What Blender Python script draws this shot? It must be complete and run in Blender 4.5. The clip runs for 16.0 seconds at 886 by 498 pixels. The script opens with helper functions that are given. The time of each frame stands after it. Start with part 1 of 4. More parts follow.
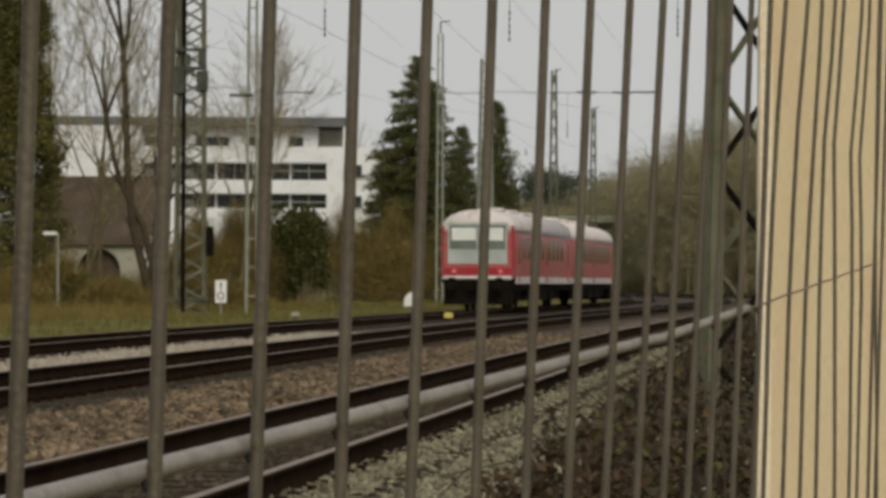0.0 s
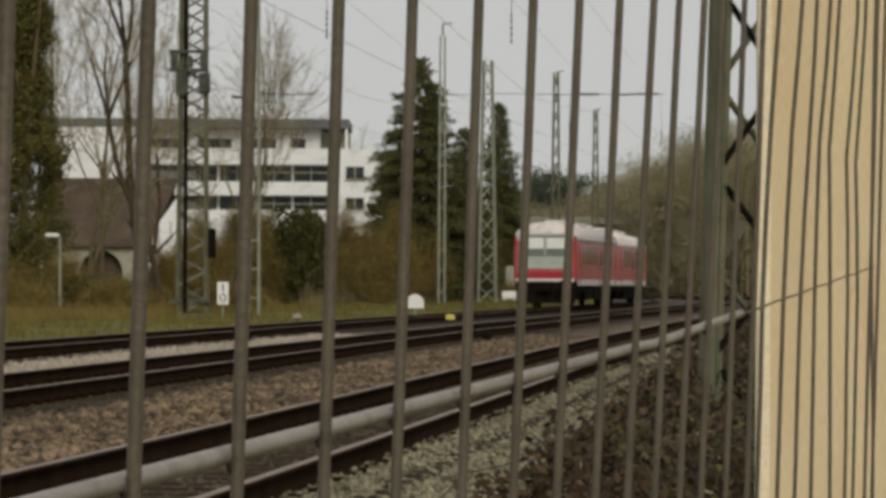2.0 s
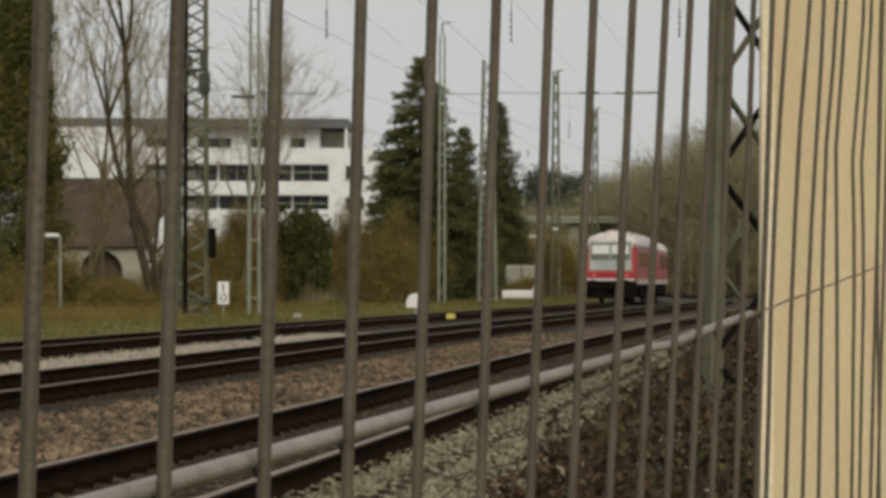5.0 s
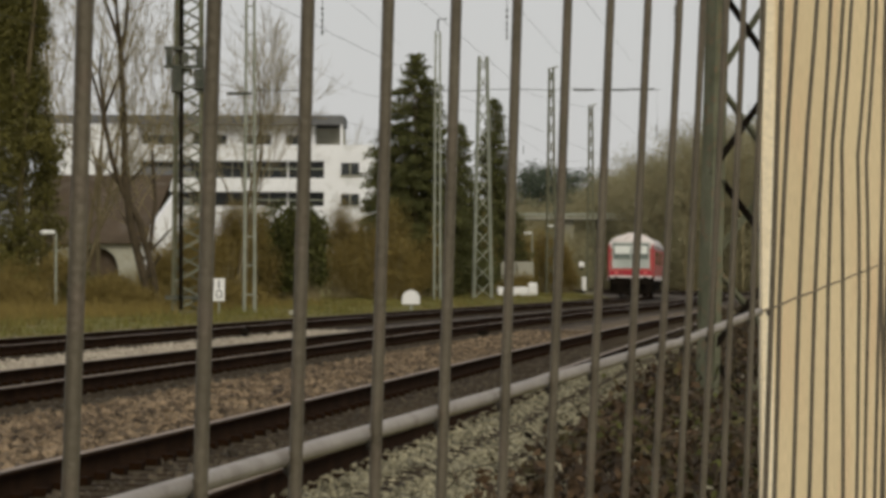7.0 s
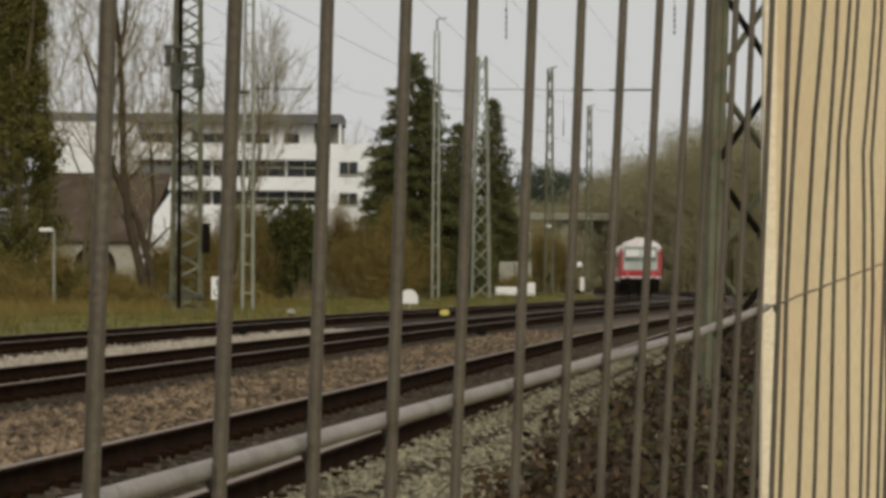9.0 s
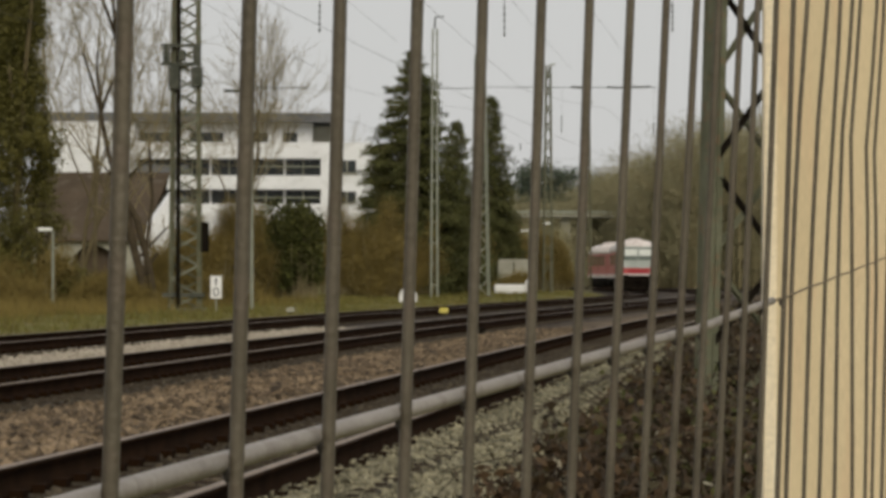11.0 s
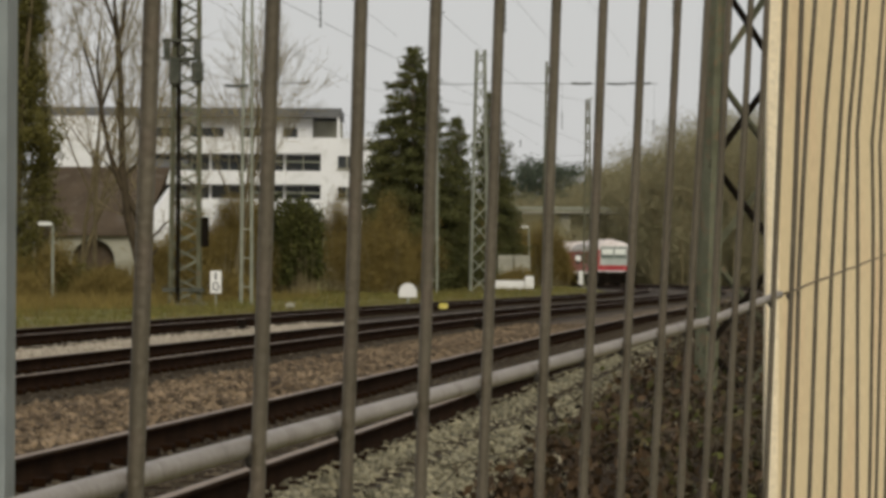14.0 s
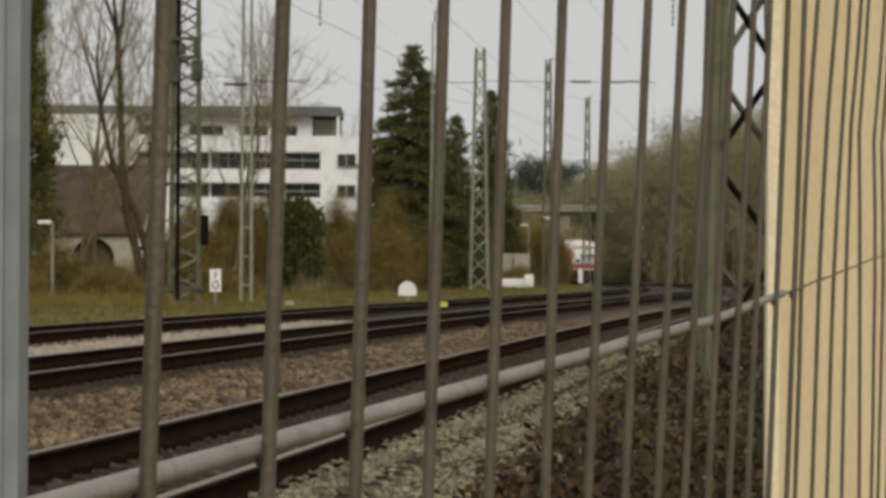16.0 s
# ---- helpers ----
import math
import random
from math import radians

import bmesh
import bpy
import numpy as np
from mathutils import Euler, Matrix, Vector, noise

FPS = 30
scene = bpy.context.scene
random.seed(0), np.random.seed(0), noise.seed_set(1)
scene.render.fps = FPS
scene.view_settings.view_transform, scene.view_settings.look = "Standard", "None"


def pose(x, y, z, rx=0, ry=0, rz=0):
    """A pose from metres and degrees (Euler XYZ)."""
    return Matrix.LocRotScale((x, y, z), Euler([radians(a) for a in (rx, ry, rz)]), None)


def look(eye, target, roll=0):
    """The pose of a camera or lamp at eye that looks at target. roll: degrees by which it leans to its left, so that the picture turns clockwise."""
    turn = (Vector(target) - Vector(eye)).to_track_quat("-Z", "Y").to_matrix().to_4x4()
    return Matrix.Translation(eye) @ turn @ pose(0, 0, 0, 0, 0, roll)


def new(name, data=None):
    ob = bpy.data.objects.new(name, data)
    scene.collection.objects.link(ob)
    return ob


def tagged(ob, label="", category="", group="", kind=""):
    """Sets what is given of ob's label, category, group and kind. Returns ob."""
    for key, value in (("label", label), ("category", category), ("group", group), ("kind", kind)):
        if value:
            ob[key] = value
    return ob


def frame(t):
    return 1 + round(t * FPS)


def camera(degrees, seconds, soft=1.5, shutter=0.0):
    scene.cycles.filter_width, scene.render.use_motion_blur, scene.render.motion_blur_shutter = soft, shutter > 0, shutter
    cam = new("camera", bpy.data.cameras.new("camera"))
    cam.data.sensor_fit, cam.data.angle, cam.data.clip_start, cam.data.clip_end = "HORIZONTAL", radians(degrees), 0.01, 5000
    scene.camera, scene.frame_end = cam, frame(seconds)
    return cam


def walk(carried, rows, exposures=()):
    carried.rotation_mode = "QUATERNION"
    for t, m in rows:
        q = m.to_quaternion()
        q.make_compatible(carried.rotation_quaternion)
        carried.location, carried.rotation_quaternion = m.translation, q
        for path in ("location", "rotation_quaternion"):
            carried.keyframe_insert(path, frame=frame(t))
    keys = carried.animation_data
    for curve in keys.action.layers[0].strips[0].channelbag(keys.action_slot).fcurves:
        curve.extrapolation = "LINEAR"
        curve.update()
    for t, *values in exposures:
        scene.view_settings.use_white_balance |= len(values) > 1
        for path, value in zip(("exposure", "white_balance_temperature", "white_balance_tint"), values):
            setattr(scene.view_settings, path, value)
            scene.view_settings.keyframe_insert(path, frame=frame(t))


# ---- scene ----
cam = camera(13.76, 16.0, soft=3.7)
walk(cam, [
    (0, pose(0.0401, 0.0110, 1.1039, 90.4932, -0.2944, 0.1048)),
    (0.5, pose(0.0435, 0.0088, 1.1049, 90.4676, -0.4282, 0.1192)),
    (1, pose(0.0533, 0.0063, 1.1082, 90.4881, -0.5271, 0.1650)),
    (1.5, pose(0.0558, 0.0099, 1.1060, 90.5194, -0.4312, 0.1748)),
    (2, pose(0.0501, 0.0065, 1.1079, 90.5203, -0.2946, 0.1410)),
    (2.5, pose(0.0548, -0.0007, 1.1094, 90.5195, -0.3046, 0.1637)),
    (3, pose(0.0652, 0.0067, 1.1095, 90.5171, -0.1766, 0.1998)),
    (3.5, pose(0.0741, -0.0001, 1.1096, 90.5133, -0.1857, 0.2305)),
    (4, pose(0.0661, -0.0059, 1.1112, 90.5137, -0.1385, 0.2111)),
    (6.5, pose(0.0140, -0.0014, 1.1094, 90.4719, -0.2247, 0.0321)),
    (7, pose(0.0221, -0.0106, 1.1117, 90.4549, -0.1498, 0.0660)),
    (7.5, pose(0.0249, -0.0160, 1.1115, 90.4416, -0.1517, 0.0885)),
    (8, pose(0.0254, -0.0177, 1.1111, 90.4574, -0.2020, 0.0822)),
    (8.5, pose(0.0155, -0.0064, 1.1080, 90.4431, -0.2258, 0.0403)),
    (9, pose(0.0121, 0.0002, 1.1052, 90.4505, -0.4158, 0.0316)),
    (11.5, pose(0.0014, 0.0027, 1.1018, 90.3898, -0.0910, 0.0047)),
    (12, pose(-0.0013, 0.0018, 1.1020, 90.3584, -0.0632, -0.0025)),
    (12.5, pose(0.0003, 0.0011, 1.1015, 90.3802, -0.3653, 0.0122)),
    (13, pose(0.0013, 0.0013, 1.1010, 90.3910, -0.3849, 0.0135)),
    (13.5, pose(0.0019, 0.0001, 1.0993, 90.3862, -0.5257, 0.0175)),
    (14, pose(-0.0045, 0.0002, 1.0979, 90.3549, -0.3648, 0.0064)),
    (14.5, pose(-0.0159, 0.0073, 1.0954, 90.3097, -0.2933, -0.0284)),
    (15, pose(-0.0207, 0.0029, 1.0970, 90.2873, -0.3303, -0.0578)),
    (15.5, pose(-0.0162, 0.0018, 1.0972, 90.3214, -0.3313, -0.0252)),
    (16, pose(-0.0087, -0.0035, 1.0988, 90.3273, -0.3503, -0.0002)),
], exposures=((0.0, -0.07), (3.5, -0.04), (7.5, 0.03), (16.0, 0.05)))

# ---- light: an overcast spring day ----
world = bpy.data.worlds.new("overcast")
scene.world = world
world.use_nodes = True
wn = world.node_tree
bg = wn.nodes["Background"]
sky = wn.nodes.new("ShaderNodeTexSky")
sky.sky_type, sky.sun_disc = "NISHITA", False
sky.sun_elevation, sky.sun_rotation = radians(30), radians(170)
sky.dust_density, sky.air_density = 4.0, 1.0
wmix = wn.nodes.new("ShaderNodeMixRGB")
wmix.inputs[0].default_value = 0.88
wmix.inputs[2].default_value = (8.35, 8.33, 8.18, 1)
wn.links.new(sky.outputs[0], wmix.inputs[1])
wn.links.new(wmix.outputs[0], bg.inputs[0])
bg.inputs[1].default_value = 0.075
sun = new("sun", bpy.data.lights.new("sun", "SUN"))
sun.data.energy, sun.data.angle, sun.data.color = 1.45, radians(25), (1.0, 0.94, 0.82)
sun.matrix_world = look((0, 0, 60), (-17, 100, 0))


# ---- materials ----
def mat(name, a, b, scale=4.0, rough=0.8, metal=0.0, bump=0.2, fine=60.0, detail=6.0, c=None, stretch=None, spec=0.25, rnd=0.0, island=0.0):
    """Two colours mixed by coarse noise, darkened by fine grain, with bump. c: a third, rarer colour (stains)."""
    m = bpy.data.materials.new(name)
    m.use_nodes = True
    t = m.node_tree
    n, l = t.nodes, t.links
    p = n["Principled BSDF"]
    p.inputs["Roughness"].default_value, p.inputs["Metallic"].default_value = rough, metal
    p.inputs["Specular IOR Level"].default_value = spec
    co = n.new("ShaderNodeTexCoord")
    mp = n.new("ShaderNodeMapping")
    l.new(co.outputs["Object"], mp.inputs[0])
    if stretch:
        mp.inputs["Scale"].default_value = stretch
    big, small = n.new("ShaderNodeTexNoise"), n.new("ShaderNodeTexNoise")
    for node, s in ((big, scale), (small, fine)):
        node.inputs["Scale"].default_value, node.inputs["Detail"].default_value = s, detail
        l.new(mp.outputs[0], node.inputs["Vector"])
    ramp = n.new("ShaderNodeValToRGB")
    ramp.color_ramp.elements[0].position, ramp.color_ramp.elements[1].position = 0.35, 0.65
    ramp.color_ramp.elements[0].color, ramp.color_ramp.elements[1].color = (*a, 1), (*b, 1)
    l.new(big.outputs["Fac"], ramp.inputs[0])
    last = ramp.outputs[0]
    if c:
        st = n.new("ShaderNodeTexNoise")
        st.inputs["Scale"].default_value, st.inputs["Detail"].default_value = scale * 2.7, 8.0
        l.new(mp.outputs[0], st.inputs["Vector"])
        sr = n.new("ShaderNodeValToRGB")
        sr.color_ramp.elements[0].position, sr.color_ramp.elements[1].position = 0.54, 0.66
        l.new(st.outputs["Fac"], sr.inputs[0])
        mx = n.new("ShaderNodeMixRGB")
        l.new(sr.outputs[0], mx.inputs[0])
        l.new(last, mx.inputs[1])
        mx.inputs[2].default_value = (*c, 1)
        last = mx.outputs[0]
    gr = n.new("ShaderNodeMapRange")
    gr.inputs[3].default_value, gr.inputs[4].default_value = 0.72, 1.25
    l.new(small.outputs["Fac"], gr.inputs[0])
    mul = n.new("ShaderNodeMixRGB")
    mul.blend_type = "MULTIPLY"
    mul.inputs[0].default_value = 1
    l.new(last, mul.inputs[1])
    l.new(gr.outputs[0], mul.inputs[2])
    last = mul.outputs[0]
    if rnd or island:
        src = n.new("ShaderNodeNewGeometry").outputs["Random Per Island"] if island else n.new("ShaderNodeObjectInfo").outputs["Random"]
        amt = island or rnd
        mr = n.new("ShaderNodeMapRange")
        mr.inputs[3].default_value, mr.inputs[4].default_value = 1 - amt, 1 + amt
        l.new(src, mr.inputs[0])
        m2 = n.new("ShaderNodeMixRGB")
        m2.blend_type = "MULTIPLY"
        m2.inputs[0].default_value = 1
        l.new(last, m2.inputs[1])
        l.new(mr.outputs[0], m2.inputs[2])
        last = m2.outputs[0]
    l.new(last, p.inputs["Base Color"])
    if bump:
        bp = n.new("ShaderNodeBump")
        bp.inputs["Strength"].default_value, bp.inputs["Distance"].default_value = bump, 0.02
        l.new(small.outputs["Fac"], bp.inputs["Height"])
        l.new(bp.outputs[0], p.inputs["Normal"])
    return m


M = dict(
    grass=mat("grass", (0.1, 0.1, 0.016), (0.14, 0.125, 0.0256), 0.35, 0.95, bump=0.6, fine=9, c=(0.14, 0.1, 0.036)),
    soil=mat("soil", (0.13, 0.11, 0.06), (0.19, 0.15, 0.08), 0.3, 0.95, bump=0.5, fine=8, c=(0.1, 0.12, 0.04)),
    ballast=mat("ballast", (0.08, 0.055, 0.032), (0.11, 0.076, 0.046), 0.5, 0.95, bump=0.9, fine=14, c=(0.2, 0.15, 0.08)),
    ballast_dark=mat("ballast_dark", (0.036, 0.0256, 0.0169), (0.0544, 0.0392, 0.0268), 0.5, 0.95, bump=0.8, fine=14, c=(0.12, 0.096, 0.0704)),
    pale=mat("pale_gravel", (0.4, 0.36, 0.27), (0.5, 0.45, 0.35), 0.6, 0.95, bump=0.7, fine=14, c=(0.33, 0.3, 0.22)),
    shoulder=mat("shoulder_stone", (0.1, 0.09, 0.0595), (0.15, 0.135, 0.0912), 0.6, 0.95, bump=0.9, fine=12, c=(0.22, 0.2, 0.1344)),
    stone=mat("stone", (0.11, 0.077, 0.045), (0.2, 0.145, 0.089), 0.5, 0.9, bump=0.2, island=0.75, c=(0.1, 0.07, 0.042)),
    stone_grey=mat("stone_grey", (0.155, 0.138, 0.086), (0.255, 0.23, 0.148), 0.8, 0.9, bump=0.2, island=0.55, c=(0.22, 0.2, 0.1344)),
    stone_pale=mat("stone_pale", (0.33, 0.285, 0.22), (0.46, 0.4, 0.315), 0.8, 0.9, bump=0.2, island=0.25, c=(0.4, 0.36, 0.28)),
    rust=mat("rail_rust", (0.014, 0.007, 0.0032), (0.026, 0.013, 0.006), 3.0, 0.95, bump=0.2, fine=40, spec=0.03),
    railtop=mat("rail_head", (0.19, 0.138, 0.095), (0.26, 0.193, 0.137), 2.0, 0.5, 0.3, bump=0.0),
    sleeper=mat("sleeper", (0.04, 0.031, 0.019), (0.065, 0.052, 0.032), 3.0, 0.9, bump=0.4, fine=30, rnd=0.25),
    bar=mat("bar_paint", (0.1, 0.084, 0.059), (0.138, 0.117, 0.084), 18.0, 0.55, 0.3, bump=0.15, fine=300, c=(0.13, 0.105, 0.0768)),
    pipe=mat("galvanised", (0.28, 0.25, 0.22), (0.35, 0.315, 0.28), 12.0, 0.5, 0.2, bump=0.1, fine=250, c=(0.25, 0.22, 0.19)),
    clamp=mat("clamp", (0.05, 0.045, 0.04), (0.09, 0.08, 0.07), 30.0, 0.6, 0.5, bump=0.1, fine=300),
    post=mat("post_grey", (0.22, 0.245, 0.24), (0.26, 0.285, 0.28), 3.0, 0.6, 0.1, bump=0.03, fine=60),
    cream=mat("cream_paint", (0.62, 0.5, 0.305), (0.68, 0.555, 0.345), 2.2, 0.7, bump=0.08, fine=90, c=(0.64, 0.49, 0.3), stretch=(3, 1, 0.25)),
    lit_edge=mat("corner_strip", (0.76, 0.65, 0.45), (0.82, 0.71, 0.51), 5.0, 0.6, bump=0.05, fine=80),
    netting=mat("netting", (0.1, 0.07, 0.03), (0.15, 0.105, 0.05), 30.0, 0.9, bump=0.2, fine=400),
    # brown for the far tube rail, its shade put into the colour
    wire=mat("rail_shade", (0.13, 0.1, 0.06), (0.2, 0.15, 0.09), 60.0, 0.7, bump=0.1, fine=400),
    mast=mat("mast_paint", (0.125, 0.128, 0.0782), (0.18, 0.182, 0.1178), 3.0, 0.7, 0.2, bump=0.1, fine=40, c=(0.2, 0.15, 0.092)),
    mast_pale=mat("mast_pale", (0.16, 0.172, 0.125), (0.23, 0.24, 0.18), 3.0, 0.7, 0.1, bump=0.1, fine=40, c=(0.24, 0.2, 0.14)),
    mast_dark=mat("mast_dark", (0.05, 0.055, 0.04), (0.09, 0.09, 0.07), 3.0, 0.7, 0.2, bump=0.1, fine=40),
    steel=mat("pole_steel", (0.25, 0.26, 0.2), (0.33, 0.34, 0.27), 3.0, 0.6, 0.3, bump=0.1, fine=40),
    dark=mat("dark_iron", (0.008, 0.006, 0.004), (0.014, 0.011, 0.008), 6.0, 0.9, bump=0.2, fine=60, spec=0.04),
    red=mat("red_paint", (0.33, 0.02, 0.032), (0.4, 0.027, 0.04), 1.5, 0.4, bump=0.02, fine=40, c=(0.33, 0.04, 0.045)),
    red_side=mat("red_side", (0.38, 0.075, 0.065), (0.45, 0.1, 0.088), 0.8, 0.4, bump=0.02, fine=40, c=(0.33, 0.13, 0.11)),
    roof_grey=mat("roof_grey", (0.62, 0.55, 0.51), (0.72, 0.66, 0.62), 1.0, 0.6, bump=0.05, fine=30, c=(0.5, 0.42, 0.38)),
    white=mat("white_paint", (0.74, 0.73, 0.7), (0.82, 0.81, 0.78), 0.6, 0.8, bump=0.05, fine=20, c=(0.66, 0.64, 0.6)),
    grey_front=mat("grey_front", (0.36, 0.39, 0.35), (0.48, 0.51, 0.47), 1.6, 0.5, bump=0.02, fine=40),
    glass=mat("dark_glass", (0.02, 0.024, 0.024), (0.04, 0.045, 0.045), 2.0, 0.08, bump=0.0),
    side_glass=mat("side_glass", (0.09, 0.06, 0.045), (0.15, 0.1, 0.075), 0.7, 0.1, bump=0.0),
    screen=mat("screen_glass", (0.13, 0.155, 0.135), (0.19, 0.22, 0.19), 2.0, 0.12, bump=0.0),
    tail=mat("tail_glass", (0.75, 0.16, 0.16), (0.8, 0.22, 0.2), 2.0, 0.2, bump=0.0),
    blind=mat("light_screen", (0.72, 0.74, 0.68), (0.8, 0.82, 0.76), 2.0, 0.5, bump=0.0),
    render=mat("white_render", (0.72, 0.72, 0.72), (0.8, 0.8, 0.8), 0.3, 0.9, bump=0.1, fine=8, c=(0.66, 0.66, 0.65)),
    slate=mat("slate_roof", (0.1, 0.1, 0.1), (0.15, 0.15, 0.15), 0.6, 0.8, bump=0.1, fine=8),
    tile=mat("tile_roof", (0.062, 0.045, 0.028), (0.088, 0.064, 0.042), 0.5, 0.9, bump=0.5, fine=7, c=(0.1, 0.08, 0.06)),
    concrete=mat("concrete", (0.28, 0.27, 0.2112), (0.36, 0.345, 0.2736), 0.8, 0.9, bump=0.2, fine=20, c=(0.3, 0.29, 0.2304)),
    bark=mat("bark", (0.095, 0.075, 0.0384), (0.14, 0.112, 0.06), 2.0, 0.95, bump=0.5, fine=30),
    bark_dark=mat("bark_dark", (0.045, 0.035, 0.02), (0.08, 0.06, 0.035), 2.0, 0.95, bump=0.5, fine=30),
    twig=mat("twig", (0.2, 0.165, 0.088), (0.27, 0.225, 0.124), 1.0, 0.95, bump=0.0, island=0.25),
    needle=mat("needles", (0.055, 0.06, 0.017), (0.1, 0.1, 0.03), 0.9, 0.8, bump=0.0, island=0.35),
    ivy=mat("ivy", (0.07, 0.065, 0.013), (0.135, 0.119, 0.029), 0.8, 0.6, bump=0.0, island=0.2),
    leaf=mat("hedge_leaf", (0.045, 0.05, 0.011), (0.085, 0.085, 0.021), 0.9, 0.85, bump=0.0, island=0.45),
    brown=mat("dry_brush", (0.14, 0.103, 0.029), (0.2, 0.148, 0.043), 0.4, 0.95, bump=0.0, island=0.2),
    bramble=mat("bramble_leaf", (0.026, 0.017, 0.008), (0.072, 0.043, 0.02), 1.0, 0.7, bump=0.0, island=0.6, c=(0.07, 0.06, 0.022)),
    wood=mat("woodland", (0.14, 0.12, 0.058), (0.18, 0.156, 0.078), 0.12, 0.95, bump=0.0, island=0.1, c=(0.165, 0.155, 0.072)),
    # paler than the near wood: distance haze mixed into the colour
    wood_hazy=mat("hazy_woodland", (0.205, 0.184, 0.103), (0.265, 0.238, 0.136), 0.12, 0.95, bump=0.0, island=0.1, c=(0.19, 0.182, 0.094)),
    # pine green lightened, with the haze of distance in it
    pine=mat("hazy_pine", (0.06, 0.075, 0.05), (0.085, 0.1, 0.07), 0.3, 0.95, bump=0.0, island=0.35),
    yellow=mat("yellow_paint", (0.55, 0.47, 0.09), (0.66, 0.56, 0.16), 3.0, 0.6, bump=0.05),
    lamp=mat("lamp_cover", (0.8, 0.8, 0.74), (0.85, 0.85, 0.8), 3.0, 0.3, bump=0.0),
    stone_dark=mat("stone_dark", (0.05, 0.039, 0.025), (0.085, 0.067, 0.044), 0.8, 0.9, bump=0.2, island=0.4, c=(0.04, 0.032, 0.0197)),
    straw=mat("straw_grass", (0.1, 0.1, 0.0192), (0.165, 0.135, 0.04), 0.4, 0.95, bump=0.0, island=0.4, c=(0.15, 0.11, 0.04)),
    # lighter bramble leaves, with leaf glints put into the colour
    pale_leaf=mat("pale_leaf_glint", (0.28, 0.25, 0.17), (0.4, 0.36, 0.26), 1.0, 0.8, bump=0.0, island=0.3),
    ink=mat("black_ink", (0.02, 0.02, 0.02), (0.03, 0.03, 0.03), 3.0, 0.6, bump=0.0),
)


# ---- mesh helpers ----
def box(bm, x0, y0, z0, x1, y1, z1, m=None):
    r = bmesh.ops.create_cube(bm, size=1, matrix=Matrix.LocRotScale(((x0 + x1) / 2, (y0 + y1) / 2, (z0 + z1) / 2), None, (abs(x1 - x0), abs(y1 - y0), abs(z1 - z0))))
    if m:
        bmesh.ops.transform(bm, matrix=m, verts=r["verts"])
    return r["verts"]


def rod(bm, a, b, r0, r1=None, n=8):
    """A round rod from a to b."""
    a, b = Vector(a), Vector(b)
    q = (b - a).to_track_quat("Z", "Y").to_matrix().to_4x4()
    bmesh.ops.create_cone(bm, cap_ends=True, segments=n, radius1=r0, radius2=r0 if r1 is None else r1, depth=(b - a).length, matrix=Matrix.Translation((a + b) / 2) @ q)


def bevel(bm, w, seg=2):
    bmesh.ops.bevel(bm, geom=bm.edges[:], offset=w, segments=seg, affect="EDGES", clamp_overlap=True)


def part(name, bm, material, parent=None, label="", smooth=False):
    me = bpy.data.meshes.new(name)
    bm.to_mesh(me)
    bm.free()
    me.materials.append(material)
    if smooth:
        me.shade_smooth()
    ob = new(name, me)
    if parent:
        ob.parent = parent
    return tagged(ob, label)


def share(name, me, parent, m):
    ob = new(name, me)
    ob.parent = parent
    ob.matrix_basis = m
    return ob


def raw(name, v, f, material, parent=None, smooth=False):
    """A mesh straight from arrays: v (n,3), f (m,k)."""
    me = bpy.data.meshes.new(name)
    v, f = np.asarray(v, np.float32), np.asarray(f, np.int32)
    me.vertices.add(len(v))
    me.vertices.foreach_set("co", v.ravel())
    me.loops.add(f.size)
    me.loops.foreach_set("vertex_index", f.ravel())
    me.polygons.add(len(f))
    me.polygons.foreach_set("loop_start", np.arange(0, f.size, f.shape[1], dtype=np.int32))
    me.update(calc_edges=True)
    me.materials.append(material)
    if smooth:
        me.shade_smooth()
    ob = new(name, me)
    if parent:
        ob.parent = parent
    return ob


def thing(name, m, label, category, group="", kind=""):
    ob = new(name)
    ob.matrix_basis = m
    ob.empty_display_size = 0.2
    return tagged(ob, label, category, group, kind)


# ---- the railway line: one bend that all the tracks follow ----
BEND = (0.18762, -1.97313, 5.70895, -5.24018, 11.90085, -14.144)


def bend_x(y):
    u = min(y, 345.0) / 100
    x = np.polyval(BEND, u)
    if y > 345.0:
        x += np.polyval(np.polyder(BEND), 3.45) * (y - 345.0) / 100 - (y - 345.0) ** 2 / 1600
    return float(x)


STEP = 1.0
_y, LINE = -20.0, []
while _y < 520:
    a = Vector((bend_x(_y), _y, 0))
    d = (Vector((bend_x(_y + 0.5), _y + 0.5, 0)) - a).normalized()
    LINE.append((a, d))
    _y += d.y * STEP


def along(s, off=0.0):
    """Place and direction on the line at s metres, off metres to its right."""
    i = min(max(s / STEP, 0), len(LINE) - 1.001)
    k, w = int(i), i - int(i)
    p, d = LINE[k][0].lerp(LINE[k + 1][0], w), LINE[k][1].lerp(LINE[k + 1][1], w).normalized()
    return p + Vector((d.y, -d.x, 0)) * off, d


def s_at(y):
    return min(range(len(LINE)), key=lambda k: abs(LINE[k][0].y - y)) * STEP


